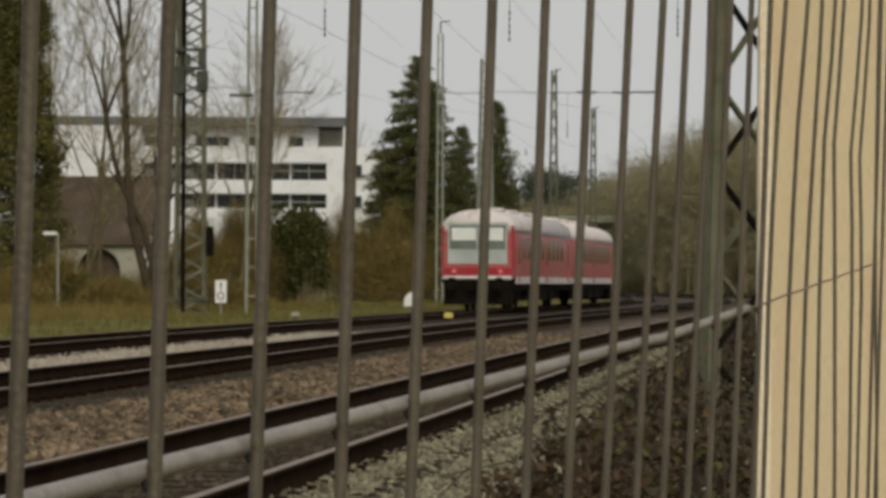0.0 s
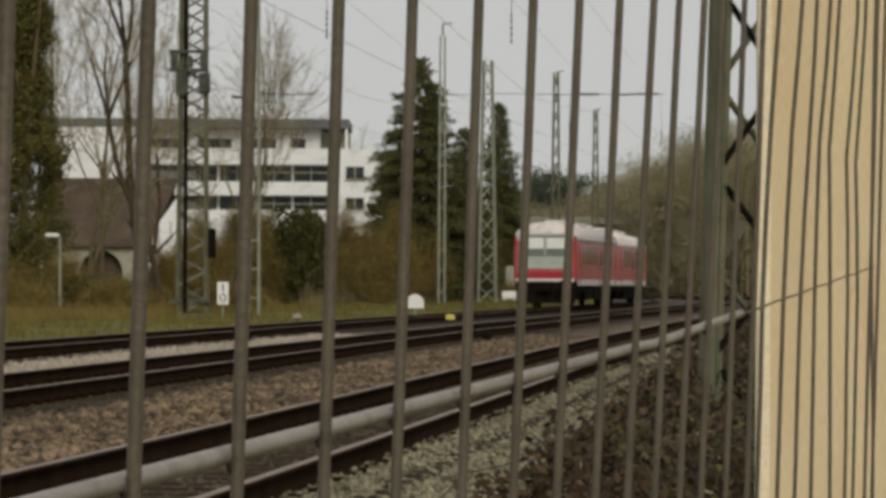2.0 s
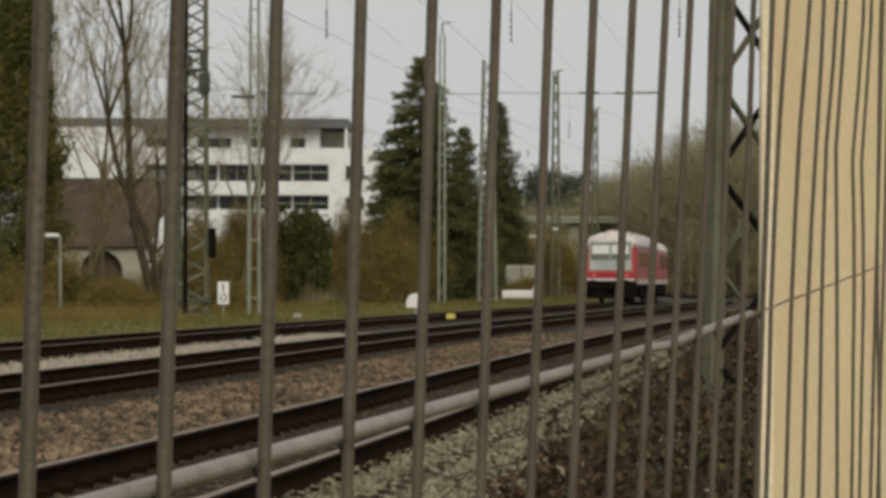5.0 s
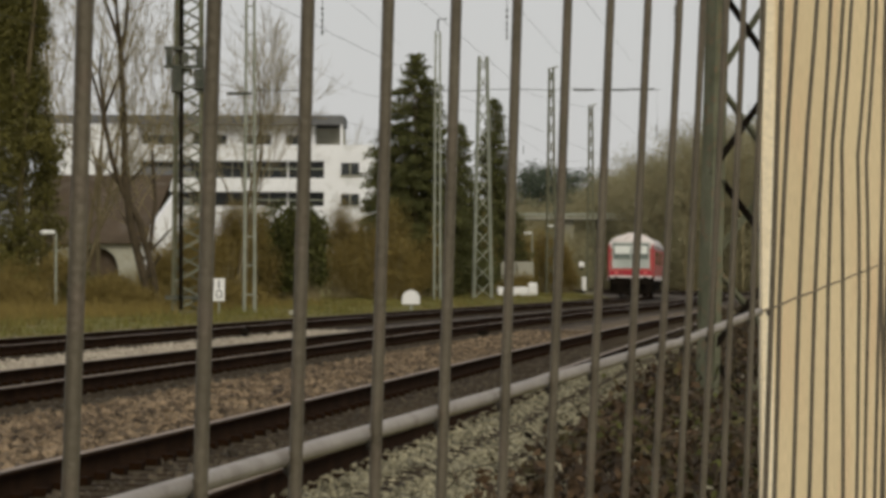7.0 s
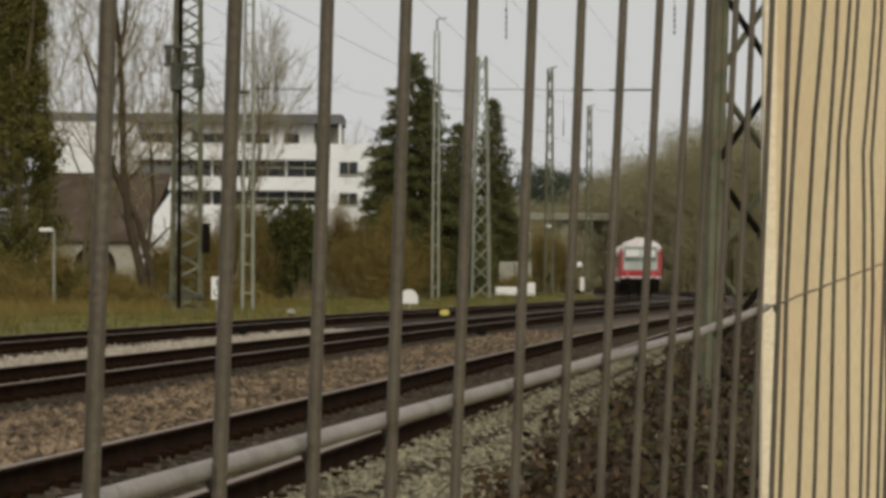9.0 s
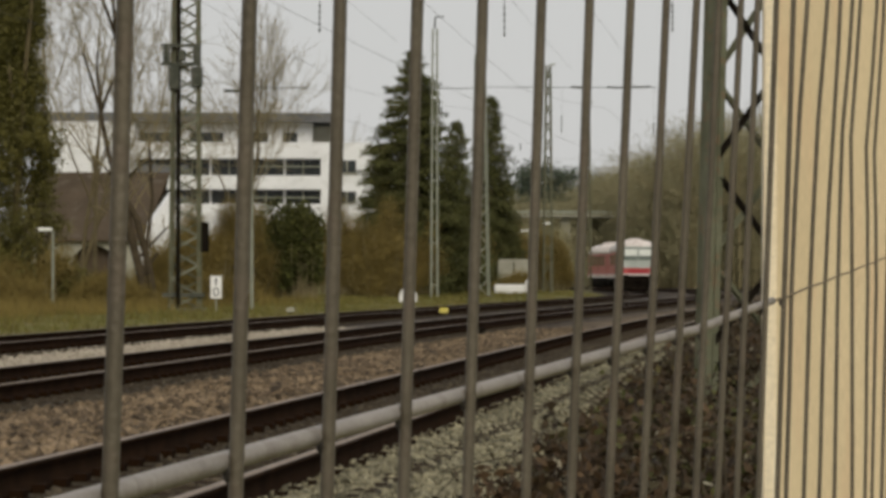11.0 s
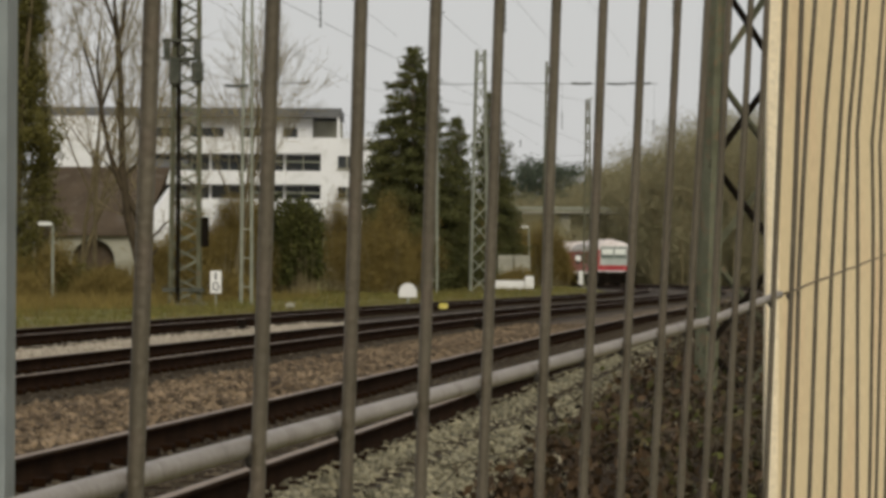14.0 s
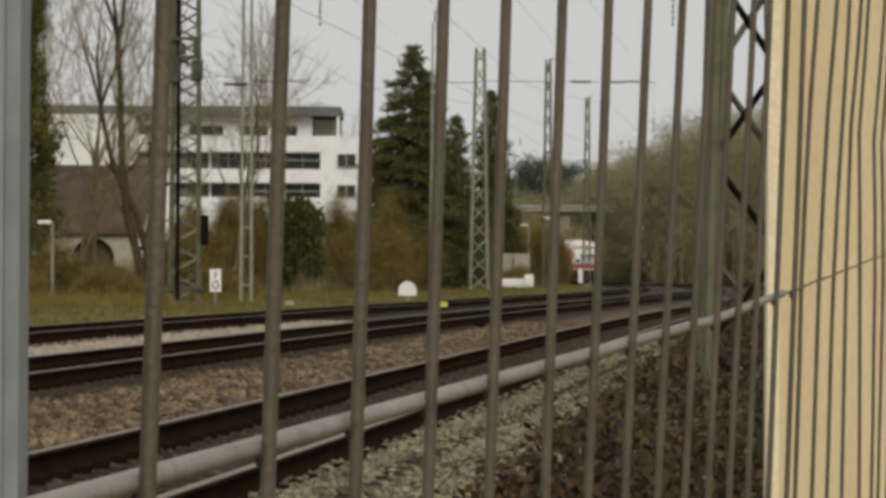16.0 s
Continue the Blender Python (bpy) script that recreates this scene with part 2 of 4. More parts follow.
def sweep(name, profile, s0, s1, off, material, parent=None, step=2.0, smooth=False, closed=True):
    """A profile (across, up) drawn along the line."""
    n = max(2, int((s1 - s0) / step) + 1)
    v, f, k = [], [], len(profile)
    for i in range(n):
        s = s0 + (s1 - s0) * i / (n - 1)
        for a, z in profile:
            p, _ = along(s, off + a)
            v.append((p.x, p.y, z))
    for i in range(n - 1):
        for j in range(k if closed else k - 1):
            j2 = (j + 1) % k
            f.append((i * k + j, (i + 1) * k + j, (i + 1) * k + j2, i * k + j2))
    return raw(name, v, f, material, parent, smooth)


OFF = {"far": 0.0, "middle": 5.0, "near": 10.0}


def across(x, y):
    """Metres to the right of the far track's middle."""
    d = np.polyval(np.polyder(BEND), min(max(y, 0), 345) / 100) / 100
    return (x - bend_x(y)) / math.sqrt(1 + d * d)


def ground_z(x, y):
    if y > 520:
        return -0.3
    d = across(x, max(y, -20))
    if d < -2.2:
        t = min(1, (-2.2 - d) / 2.5)
        far = min(1, max(0, (y - 130) / 90)) * 0.25
        return -0.32 + t * (0.1 + far) + 0.04 * math.sin(x * 0.7) * math.sin(y * 0.31)
    if d < 11.2:
        return -0.34
    t = min(1, (d - 11.2) / 2.0)
    return -0.34 - 0.3 * t + 0.06 * math.sin(x * 1.3 + y * 0.7)


def build_ground():
    xs = [-3000, -900, -300, -150, -90] + [-60 + 1.5 * i for i in range(81)] + [90, 150, 300, 900, 3000]
    ys = [-400, -100, -40] + [-20 + 2.0 * i for i in range(271)] + [560, 700, 1200, 4000]
    v = [(x, y, ground_z(x, y)) for y in ys for x in xs]
    k = len(xs)
    f = [(j * k + i, j * k + i + 1, (j + 1) * k + i + 1, (j + 1) * k + i) for j in range(len(ys) - 1) for i in range(k - 1)]
    tagged(raw("ground", v, f, M["grass"], smooth=True), "rough green and brown trackside grass", "ground", kind="structure")


build_ground()

# ballast beds
for name, a0, a1, material, label in (
    ("ballast_far", -2.3, 1.0, "ballast_dark", "brown ballast bed under the far track"),
    ("gravel_strip", 1.0, 4.0, "pale", "pale grey gravel strip between two tracks"),
    ("ballast_middle", 4.0, 6.9, "ballast_dark", "dark brown ballast bed under the middle track"),
    ("ballast_between", 6.9, 8.5, "ballast", "tan and brown ballast stones between two tracks"),
    ("ballast_near", 8.5, 10.78, "ballast_dark", "dark ballast bed under the near track"),
):
    tagged(sweep(name, [(a0, -0.5), (a0, -0.225), (a1, -0.225), (a1, -0.5)], 0, s_at(92) if name == "gravel_strip" else 520, 0, M[material]), label, "ballast", kind="structure")
tagged(sweep("ballast_points", [(1.0, -0.5), (1.0, -0.225), (4.0, -0.225), (4.0, -0.5)], s_at(92), 520, 0, M["ballast_dark"]), "dark brown ballast where the tracks draw together", "ballast", kind="structure")
tagged(sweep("ballast_shoulder", [(10.79, -0.6), (10.8, -0.17), (13.4, -0.512), (13.4, -0.9)], 0, 420, 0, M["shoulder"]), "pale grey stone shoulder of the railway line", "ballast", kind="structure")


def stones(name, s0, s1, a0, a1, count, z, size, material, label, slope=0.0):
    rng = np.random.default_rng(int(s0 * 7 + a0 * 13) + 5)
    cube = np.array([(x, y, q) for x in (-1, 1) for y in (-1, 1) for q in (-1, 1)], float) * 0.58
    quads = np.array([(0, 1, 3, 2), (4, 6, 7, 5), (0, 4, 5, 1), (2, 3, 7, 6), (0, 2, 6, 4), (1, 5, 7, 3)])
    ss = s0 + (s1 - s0) * rng.random(count) ** 1.35
    aa = a0 + (a1 - a0) * rng.random(count)
    at = np.array([[*along(s, a)[0]] for s, a in zip(ss, aa)])
    at[:, 2] = z + (aa - a0) * slope + rng.normal(0, 0.012, count)
    v = cube[None] * (1 + rng.normal(0, 0.25, (count, 8, 3))) * (size * (0.6 + 0.8 * rng.random((count, 1, 1))))
    v = v * np.array([1, 1, 0.8])
    q = rng.normal(0, 1, (count, 4))
    q /= np.linalg.norm(q, axis=1, keepdims=True)
    w, x, y, zz = q.T
    rot = np.stack([1 - 2 * (y * y + zz * zz), 2 * (x * y - zz * w), 2 * (x * zz + y * w), 2 * (x * y + zz * w), 1 - 2 * (x * x + zz * zz), 2 * (y * zz - x * w), 2 * (x * zz - y * w), 2 * (y * zz + x * w), 1 - 2 * (x * x + y * y)], -1).reshape(-1, 3, 3)
    v = np.einsum("nij,nkj->nki", rot, v) + at[:, None]
    f = (quads[None] + (np.arange(count) * 8)[:, None, None]).reshape(-1, 4)
    tagged(raw(name, v.reshape(-1, 3), f, M[material]), label, "ballast", kind="stuff")


S20 = s_at(16)
stones("ballast_stones", S20, S20 + 75, 6.6, 8.8, 24000, -0.2, 0.043, "stone", "loose tan and brown ballast stones")
stones("sleeper_bay_stones", S20 - 3, S20 + 55, 8.75, 10.72, 14000, -0.205, 0.034, "stone_dark", "loose dark ballast stones between the sleepers")
stones("middle_bay_stones", S20 + 12, S20 + 70, 4.0, 6.7, 10000, -0.21, 0.034, "stone_dark", "loose dark brown ballast stones round a track")
stones("gravel_stones", S20 + 10, s_at(91.5), 1.0, 4.05, 14000, -0.205, 0.03, "stone_pale", "loose pale gravel stones")
stones("shoulder_stones", S20, S20 + 60, 10.82, 13.0, 56000, -0.158, 0.027, "stone_grey", "loose pale grey ballast stones on the shoulder", slope=-0.1315)

# ---- tracks: rails, sleepers ----
RAIL = [(-0.075, -0.172), (-0.075, -0.155), (-0.012, -0.13), (-0.012, -0.045), (-0.036, -0.03), (-0.036, -0.004), (0.036, -0.004), (0.036, -0.03), (0.012, -0.045), (0.012, -0.13), (0.075, -0.155), (0.075, -0.172)]
HEAD = [(-0.034, -0.012), (-0.03, 0.0), (0.03, 0.0), (0.034, -0.012)]


def build_sleeper():
    bm = bmesh.new()
    box(bm, -1.3, -0.13, -0.34, 1.3, 0.13, -0.175)
    bevel(bm, 0.02, 1)
    plain = len(bm.faces)
    for x in (-0.75, 0.75):
        for e in (-0.12, 0.12):
            box(bm, x + e - 0.04, -0.075, -0.178, x + e + 0.04, 0.075, -0.125)
    bm.faces.ensure_lookup_table()
    for f in bm.faces[plain:]:
        f.material_index = 1
    me = bpy.data.meshes.new("sleeper")
    bm.to_mesh(me)
    bm.free()
    me.materials.append(M["sleeper"])
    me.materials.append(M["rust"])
    return me


SLEEPER = build_sleeper()


def build_track(key, label):
    tr = thing("railway_track", Matrix(), label, "track", "railway tracks")
    for side in (-0.753, 0.753):
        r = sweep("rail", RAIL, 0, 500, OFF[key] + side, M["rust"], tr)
        sweep("rail_head", HEAD, 0, 500, OFF[key] + side, M["railtop"], r)
    first = s_at(12 if key == "near" else 28 if key == "middle" else 45)
    for i in range(260):
        p, d = along(first + i * 0.6, OFF[key])
        share("sleeper", SLEEPER, tr, Matrix.Translation(p) @ Matrix.Rotation(math.atan2(-d.x, d.y), 4, "Z"))


build_track("near", "rusty railway track with dark sleepers beside the fence")
build_track("middle", "rusty railway track with dark sleepers in brown ballast")
build_track("far", "railway track that the red railcar runs on")


# ---- the red diesel railcar: two cars seen from behind ----
def loft(rings, closed_ends=True):
    bm = bmesh.new()
    rows = [[bm.verts.new(p) for p in r] for r in rings]
    for a, b in zip(rows, rows[1:]):
        k = len(a)
        for j in range(k):
            bm.faces.new((a[j], a[(j + 1) % k], b[(j + 1) % k], b[j]))
    if closed_ends:
        bm.faces.new(rows[0][::-1])
        bm.faces.new(rows[-1])
    bmesh.ops.recalc_face_normals(bm, faces=bm.faces[:])
    return bm


def build_car(label, cab_end):
    """A car 22.4 m long along y, its middle at the origin; cab_end -1: the cab faces -y."""
    car = thing("railcar", Matrix(), label, "train", "two-car train")
    L, W = 11.2, 1.42

    def ring(y, w, z0, z1, inset=0.0):
        return [(-w, y, z0), (-w, y, z1), (w, y, z1), (w, y, z0)]

    def q(y):
        return y * -cab_end

    # lower body sides
    bm = loft([[(x, q(y), z) for x, z in ((-w, 1.22), (-w, 2.5), (-w + 0.04, 2.95), (w - 0.04, 2.95), (w, 2.5), (w, 1.22))] for y, w in ((-L, 1.3), (-L + 0.35, W), (L, W))])
    part("body", bm, M["red_side"], car, "weathered red side walls")
    bm = bmesh.new()
    for sx in (-1, 1):
        box(bm, sx * (W - 0.02), q(-L + 0.4), 1.0, sx * (W + 0.012), q(L - 0.02), 1.26)
    part("sill_stripe", bm, M["roof_grey"], car, "pale grey stripe along the sill")
    # roof
    top = 3.82
    prof = [(1.0, 2.95), (0.985, 3.15), (0.93, 3.36), (0.78, 3.56), (0.5, 3.72), (0.2, 3.8), (-0.2, 3.8), (-0.5, 3.72), (-0.78, 3.56), (-0.93, 3.36), (-0.985, 3.15), (-1.0, 2.95)]
    bm = loft([[(x * w, q(y), 2.95 + (z - 2.95) * h) for x, z in prof] for y, w, h in ((-L + 0.02, 1.27, 0.9), (-L + 0.3, 1.4, 0.98), (-L + 0.9, W + 0.004, 1.0), (L, W + 0.004, 1.0))])
    part("roof", bm, M["roof_grey"], car, "pale weathered rounded roof", smooth=True)
    for y in (-6.5, -2.0, 3.5, 7.5):
        bm = bmesh.new()
        box(bm, -0.45, q(y) - 0.7, 3.78, 0.45, q(y) + 0.7, 3.93)
        bevel(bm, 0.05, 1)
        part("roof_vent", bm, M["roof_grey"], car)
    # side windows and doors
    for sx in (-1, 1):
        for k in range(9):
            y = -8.0 + 1.75 * k + (0.9 if k > 4 else 0)
            bm = bmesh.new()
            box(bm, sx * (W - 0.03), q(y) - 0.6, 1.95, sx * (W + 0.008), q(y) + 0.6, 2.78)
            part("window", bm, M["side_glass"], car)
        for y in (-9.9, 0.55, 9.6):
            bm = bmesh.new()
            box(bm, sx * (W - 0.03), q(y) - 0.42, 1.05, sx * (W + 0.02), q(y) + 0.42, 2.85)
            d = part("door", bm, M["red_side"], car)
            bm = bmesh.new()
            box(bm, sx * (W - 0.03), q(y) - 0.27, 1.75, sx * (W + 0.028), q(y) + 0.27, 2.7)
            part("door_glass", bm, M["side_glass"], d)
    # cab front
    y0 = -L - 0.02
    bm = bmesh.new()
    box(bm, -1.24, q(y0), 1.62, 1.24, q(y0 + 0.3), 3.42)
    bevel(bm, 0.12, 3)
    front = part("cab_front", bm, M["grey_front"], car, "light grey cab front around the windscreen", smooth=False)
    bm = bmesh.new()
    for x0, x1 in ((-1.05, -0.03), (0.03, 1.05)):
        box(bm, x0, q(y0 - 0.03), 2.3, x1, q(y0 + 0.1), 3.2)
    bevel(bm, 0.015, 1)
    part("windscreen", bm, M["screen"], front, "large two-part windscreen")
    bm = bmesh.new()
    for x0, x1 in ((-0.98, -0.06), (0.06, 0.98)):
        box(bm, x0, q(y0 - 0.04), 2.62, x1, q(y0 + 0.05), 3.1)
    part("sun_blind", bm, M["blind"], front, "pale blind drawn behind the windscreen")
    bm = bmesh.new()
    box(bm, -1.32, q(y0 - 0.02), 1.28, 1.32, q(y0 + 0.35), 1.64)
    bevel(bm, 0.05, 2)
    part("red_band", bm, M["red"], front, "bright red band below the windscreen")
    for sx in (-1, 1):
        bm = bmesh.new()
        box(bm, sx * 1.26, q(y0 + 0.02), 1.6, sx * 1.36, q(y0 + 0.4), 3.2)
        bevel(bm, 0.04, 2)
        part("corner_post", bm, M["red"], front, "red corner of the cab")
        bm = bmesh.new()
        rod(bm, (sx * 0.88, q(y0 - 0.06), 1.46), (sx * 0.88, q(y0 + 0.05), 1.46), 0.085, n=16)
        part("tail_light", bm, M["tail"], front, "round red lamp glass")
        bm = bmesh.new()
        rod(bm, (sx * 0.88, q(y0 - 0.6), 1.0), (sx * 0.88, q(y0), 1.0), 0.09, n=12)
        rod(bm, (sx * 0.88, q(y0 - 0.65), 1.0), (sx * 0.88, q(y0 - 0.58), 1.0), 0.24, n=16)
        part("buffer", bm, M["dark"], front)
    bm = bmesh.new()
    box(bm, -1.3, q(y0 - 0.05), 1.16, 1.3, q(y0 + 0.3), 1.29)
    bevel(bm, 0.03, 1)
    part("bumper_strip", bm, M["roof_grey"], front, "pale strip above the buffers")
    bm = bmesh.new()
    box(bm, -1.28, q(y0 + 0.02), 0.2, 1.28, q(y0 + 0.9), 1.17)
    box(bm, -0.25, q(y0 - 0.4), 0.75, 0.25, q(y0 + 0.1), 1.1)
    part("buffer_beam", bm, M["dark"], front)
    # underframe
    bm = bmesh.new()
    box(bm, -1.3, q(-L + 0.3), 0.72, 1.3, q(L - 0.1), 1.24)
    for y0_, y1_ in ((-5.2, -1.5), (-0.8, 2.2), (3.0, 5.2)):
        box(bm, -1.28, q(y0_), 0.34, 1.28, q(y1_), 0.8)
    part("underframe", bm, M["dark"], car)
    bm = bmesh.new()
    box(bm, -0.6, q(L - 0.03), 1.1, 0.6, q(L + 0.5), 3.2)
    part("gangway_bellows", bm, M["dark"], car)
    for yb in (-7.55, 7.55):
        bm = bmesh.new()
        for sx in (-1, 1):
            box(bm, sx * 0.95, q(yb) - 1.7, 0.42, sx * 1.12, q(yb) + 1.7, 0.72)
        box(bm, -1.0, q(yb) - 0.3, 0.4, 1.0, q(yb) + 0.3, 0.75)
        bg_ = part("bogie", bm, M["dark"], car)
        for yw in (-0.95, 0.95):
            bm = bmesh.new()
            for sx in (-0.72, 0.72):
                rod(bm, (sx - 0.065, q(yb) + yw, 0.405), (sx + 0.065, q(yb) + yw, 0.405), 0.4, n=20)
            rod(bm, (-0.8, q(yb) + yw, 0.405), (0.8, q(yb) + yw, 0.405), 0.08, n=8)
            part("wheelset", bm, M["dark"], bg_)
    return car


CAR_REAR = build_car("red diesel railcar with pale roof and grey cab, driving away", -1)
CAR_LEAD = build_car("red diesel railcar with pale roof, coupled in front", 1)


# ---- the fence close to the camera ----
FX, FY, FTH, GAP = -0.0479, 1.6975, radians(9.87), 0.21
# places of the bars along the fence, in gaps, each with its lean
BARS = ((-1.841, 0.028), (-0.891, 0.027), (0.0, 0.024), (0.935, 0.024), (1.889, 0.027), (2.954, 0.03), (3.984, 0.035), (5.0, 0.041), (6.049, 0.045), (7.078, 0.048),
        (8.04, 0.045), (9.05, 0.045), (9.98, 0.04), (11.19, 0.034), (12.38, 0.031), (13.2, 0.03), (14.7, 0.03), (16.09, 0.028), (17.06, 0.024), (18.1, 0.02), (19.89, 0.02), (21.03, 0.024), (22.1, 0.024), (23.2, 0.024), (24.3, 0.024))


# sideways bends of the far bars in mm at four heights, bottom to top
BENDS = {13.2: (-3, -5, -2, 6), 14.7: (-5, -6, -2, 8), 16.09: (-6, -7, -1, 4), 17.06: (1, -3, -1, 10), 18.1: (12, 4, -2, 9),
         19.89: (9, 6, -1, 11), 21.03: (8, 6, -3, 7), 22.1: (28, 15, 12, 10)}


def rail_z(k):
    return 1.0277 + 0.00326 * k if k < 7.75 else 1.0512 + 0.0055 * (k - 7.75)


def fence_at(k, z, lean=0.03):
    """A point of the fence, k gaps along, at the height z."""
    return Vector((FX + k * GAP * math.sin(FTH) + lean * (z - 1.03), FY + k * GAP * math.cos(FTH), z))


def build_fence():
    fence = thing("metal_fence", Matrix(), "grey-brown metal bar fence with a galvanised tube rail", "fence")
    rng = random.Random(9)
    for k, lean in BARS:
        bm = bmesh.new()
        n, rad = (26, 0.0028) if k in BENDS else (14, 0.0032)
        ring = []
        for i in range(n + 1):
            z = -0.7 + 2.9 * i / n
            side = np.interp(z, (0.8, 1.13, 1.31, 1.5), BENDS[k]) / 1000 if k in BENDS else 0.0
            c = fence_at(k, z, lean) + Vector((side + rng.uniform(-1, 1) * 0.0004, 0, 0))
            ring.append([(c.x + rad * math.cos(a), c.y + rad * math.sin(a), z) for a in [q_ * math.tau / 10 for q_ in range(10)]])
        part("bar", loft(ring), M["bar"], fence, smooth=True)
        if k > 12.8:
            continue
        zc = rail_z(k) - 0.004
        c = fence_at(k, zc, lean)
        bm = bmesh.new()
        bmesh.ops.create_icosphere(bm, subdivisions=2, radius=0.0042, matrix=Matrix.Translation(c + Vector((-0.0026, 0.002, 0))) @ Matrix.Diagonal((0.8, 1, 1.25, 1)))
        part("clamp", bm, M["clamp"], fence, "dark clamp holding bar and rail")
    for dz in (0.0, -1.3, 0.95):
        ks = [-3 + 0.5 * i for i in range(31)]
        ring = []
        for k in ks:
            c = fence_at(k, rail_z(k) + dz) + Vector((-0.0066, 0.0012, 0))
            ring.append([(c.x + 0.0044 * math.cos(a), c.y, c.z + 0.0044 * math.sin(a)) for a in [q_ * math.tau / 14 for q_ in range(14)]])
        part("rail", loft(ring), M["pipe"], fence, "galvanised tube rail", smooth=True)
        # the tube rail carried on as a thin strand, coloured brown for shade
        ring = []
        for k in [12.0 + 0.5 * i for i in range(25)]:
            c = fence_at(k, rail_z(k) + dz + 0.0006 * math.sin(k * 2.3)) + Vector((-0.004, -0.004, 0))
            ring.append([(c.x + 0.0015 * math.cos(a), c.y, c.z + 0.0015 * math.sin(a)) for a in [q_ * math.tau / 8 for q_ in range(8)]])
        part("tension_wire", loft(ring), M["wire"], fence, "far run of the tube rail, thinner, its shade in a brown colour", smooth=True)
    bm = bmesh.new()
    box(bm, -0.194, 1.25, -0.8, -0.154, 1.29, 2.3)
    bevel(bm, 0.005, 2)
    part("post", bm, M["post"], fence, "smooth pale blue-grey fence post")


build_fence()


# ---- the cream wall behind the fence ----
def build_wall():
    y = 11.4
    wall = thing("cream_wall", Matrix(), "plain cream painted wall end behind the fence", "wall")
    bm = bmesh.new()
    box(bm, 1.03, y, -0.9, 4.2, y + 0.08, 3.4)
    bevel(bm, 0.008, 2)
    part("wall", bm, M["cream"], wall)
    # added strip whose paler colour holds the light on the wall's edge
    bm = bmesh.new()
    box(bm, 0.998, y - 0.006, -0.9, 1.038, y + 0.086, 3.4)
    bevel(bm, 0.004, 2)
    part("corner_trim", bm, M["lit_edge"], wall, "corner strip of the wall, painted paler for the light on it")


build_wall()


# ---- lattice masts ----
def lattice(name, base, w0, w1, height, panel, leg, brace, label, material="mast", turn=0.0, group="lattice masts", two=None):
    """A four-legged lattice mast, w0 wide at the foot and w1 at the top."""
    m = thing(name, Matrix.Translation(base) @ Matrix.Rotation(turn, 4, "Z"), label, "mast", group)

    def corner(sx, sy, z):
        w = (w0 + (w1 - w0) * z / height) / 2
        return Vector((sx * w, sy * w, z))

    def angle_iron(bm, a, b, r):
        d = (b - a)
        q_ = d.to_track_quat("Z", "Y").to_matrix().to_4x4()
        t = Matrix.Translation((a + b) / 2) @ q_
        box(bm, -r, -r * 0.14, -d.length / 2, r, r * 0.14, d.length / 2, t)
        box(bm, -r, -r, -d.length / 2, -r * 0.72, r, d.length / 2, t)

    for sx in (-1, 1):
        for sy in (-1, 1):
            bm = bmesh.new()
            angle_iron(bm, corner(sx, sy, -0.3), corner(sx, sy, height), leg)
            part("leg", bm, M[material], m)
    n = int(height / panel)
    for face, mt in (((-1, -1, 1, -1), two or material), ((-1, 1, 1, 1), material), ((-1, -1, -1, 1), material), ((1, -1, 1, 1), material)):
        for i in range(n):
            za, zb = i * height / n, (i + 1) * height / n
            a0, a1 = face[:2], face[2:]
            if (i + (face[1] == 1)) % 2:
                a0, a1 = a1, a0
            bm = bmesh.new()
            angle_iron(bm, corner(*a0, za), corner(*a1, zb), brace)
            part("brace", bm, M[mt], m)
    bm = bmesh.new()
    box(bm, -w0 * 0.75, -w0 * 0.75, -0.5, w0 * 0.75, w0 * 0.75, 0.05)
    part("footing", bm, M["shoulder"], m)
    return m


def at(px, py, y):
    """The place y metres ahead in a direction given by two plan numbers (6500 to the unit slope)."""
    return Vector(((px - 784) / 6500 * y, y, 1.1 + (485 - py) / 6500 * y))


def insulators(m, spots, size=0.12, dark="mast_dark"):
    for a, b in spots:
        bm = bmesh.new()
        rod(bm, a, b, size * 0.35, n=6)
        part("insulator", bm, M[dark], m)


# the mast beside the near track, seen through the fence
# braces of the front face are near-black: that face's shade is in the colour
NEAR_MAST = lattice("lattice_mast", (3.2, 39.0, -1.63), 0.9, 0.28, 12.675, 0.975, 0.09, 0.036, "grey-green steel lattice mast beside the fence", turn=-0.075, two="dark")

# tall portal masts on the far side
# front braces use a paler copy of the mast paint, light put into colour
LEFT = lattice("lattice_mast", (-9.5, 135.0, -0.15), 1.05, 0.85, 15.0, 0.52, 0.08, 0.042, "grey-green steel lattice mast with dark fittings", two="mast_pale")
bm = bmesh.new()
box(bm, -0.3, -0.7, 0.0, -0.15, -0.6, 15.0)
rod(bm, (-0.25, -0.62, 0), (-0.25, -0.62, 14), 0.06)
part("cable_duct", bm, M["dark"], LEFT, "dark cable duct")
for z in (8.92, 9.6):
    bm = bmesh.new()
    box(bm, -0.85, -0.75, z, 0.6, -0.55, z + 0.12)
    part("crossarm", bm, M["mast_dark"], LEFT, "dark steel crossarm")
for x0, z0, x1, z1 in ((-0.8, 9.03, -0.56, 9.62), (0.3, 9.03, 0.58, 9.62), (-0.24, 9.08, 0.02, 9.5), (-0.6, 8.05, -0.2, 8.93), (0.24, 8.15, 0.66, 8.88)):
    bm = bmesh.new()
    box(bm, x0, -0.74, z0, x1, -0.5, z1)
    bevel(bm, 0.03, 1)
    part("switch_box", bm, M["mast_dark"], LEFT, "dark switch gear box")
bm = bmesh.new()
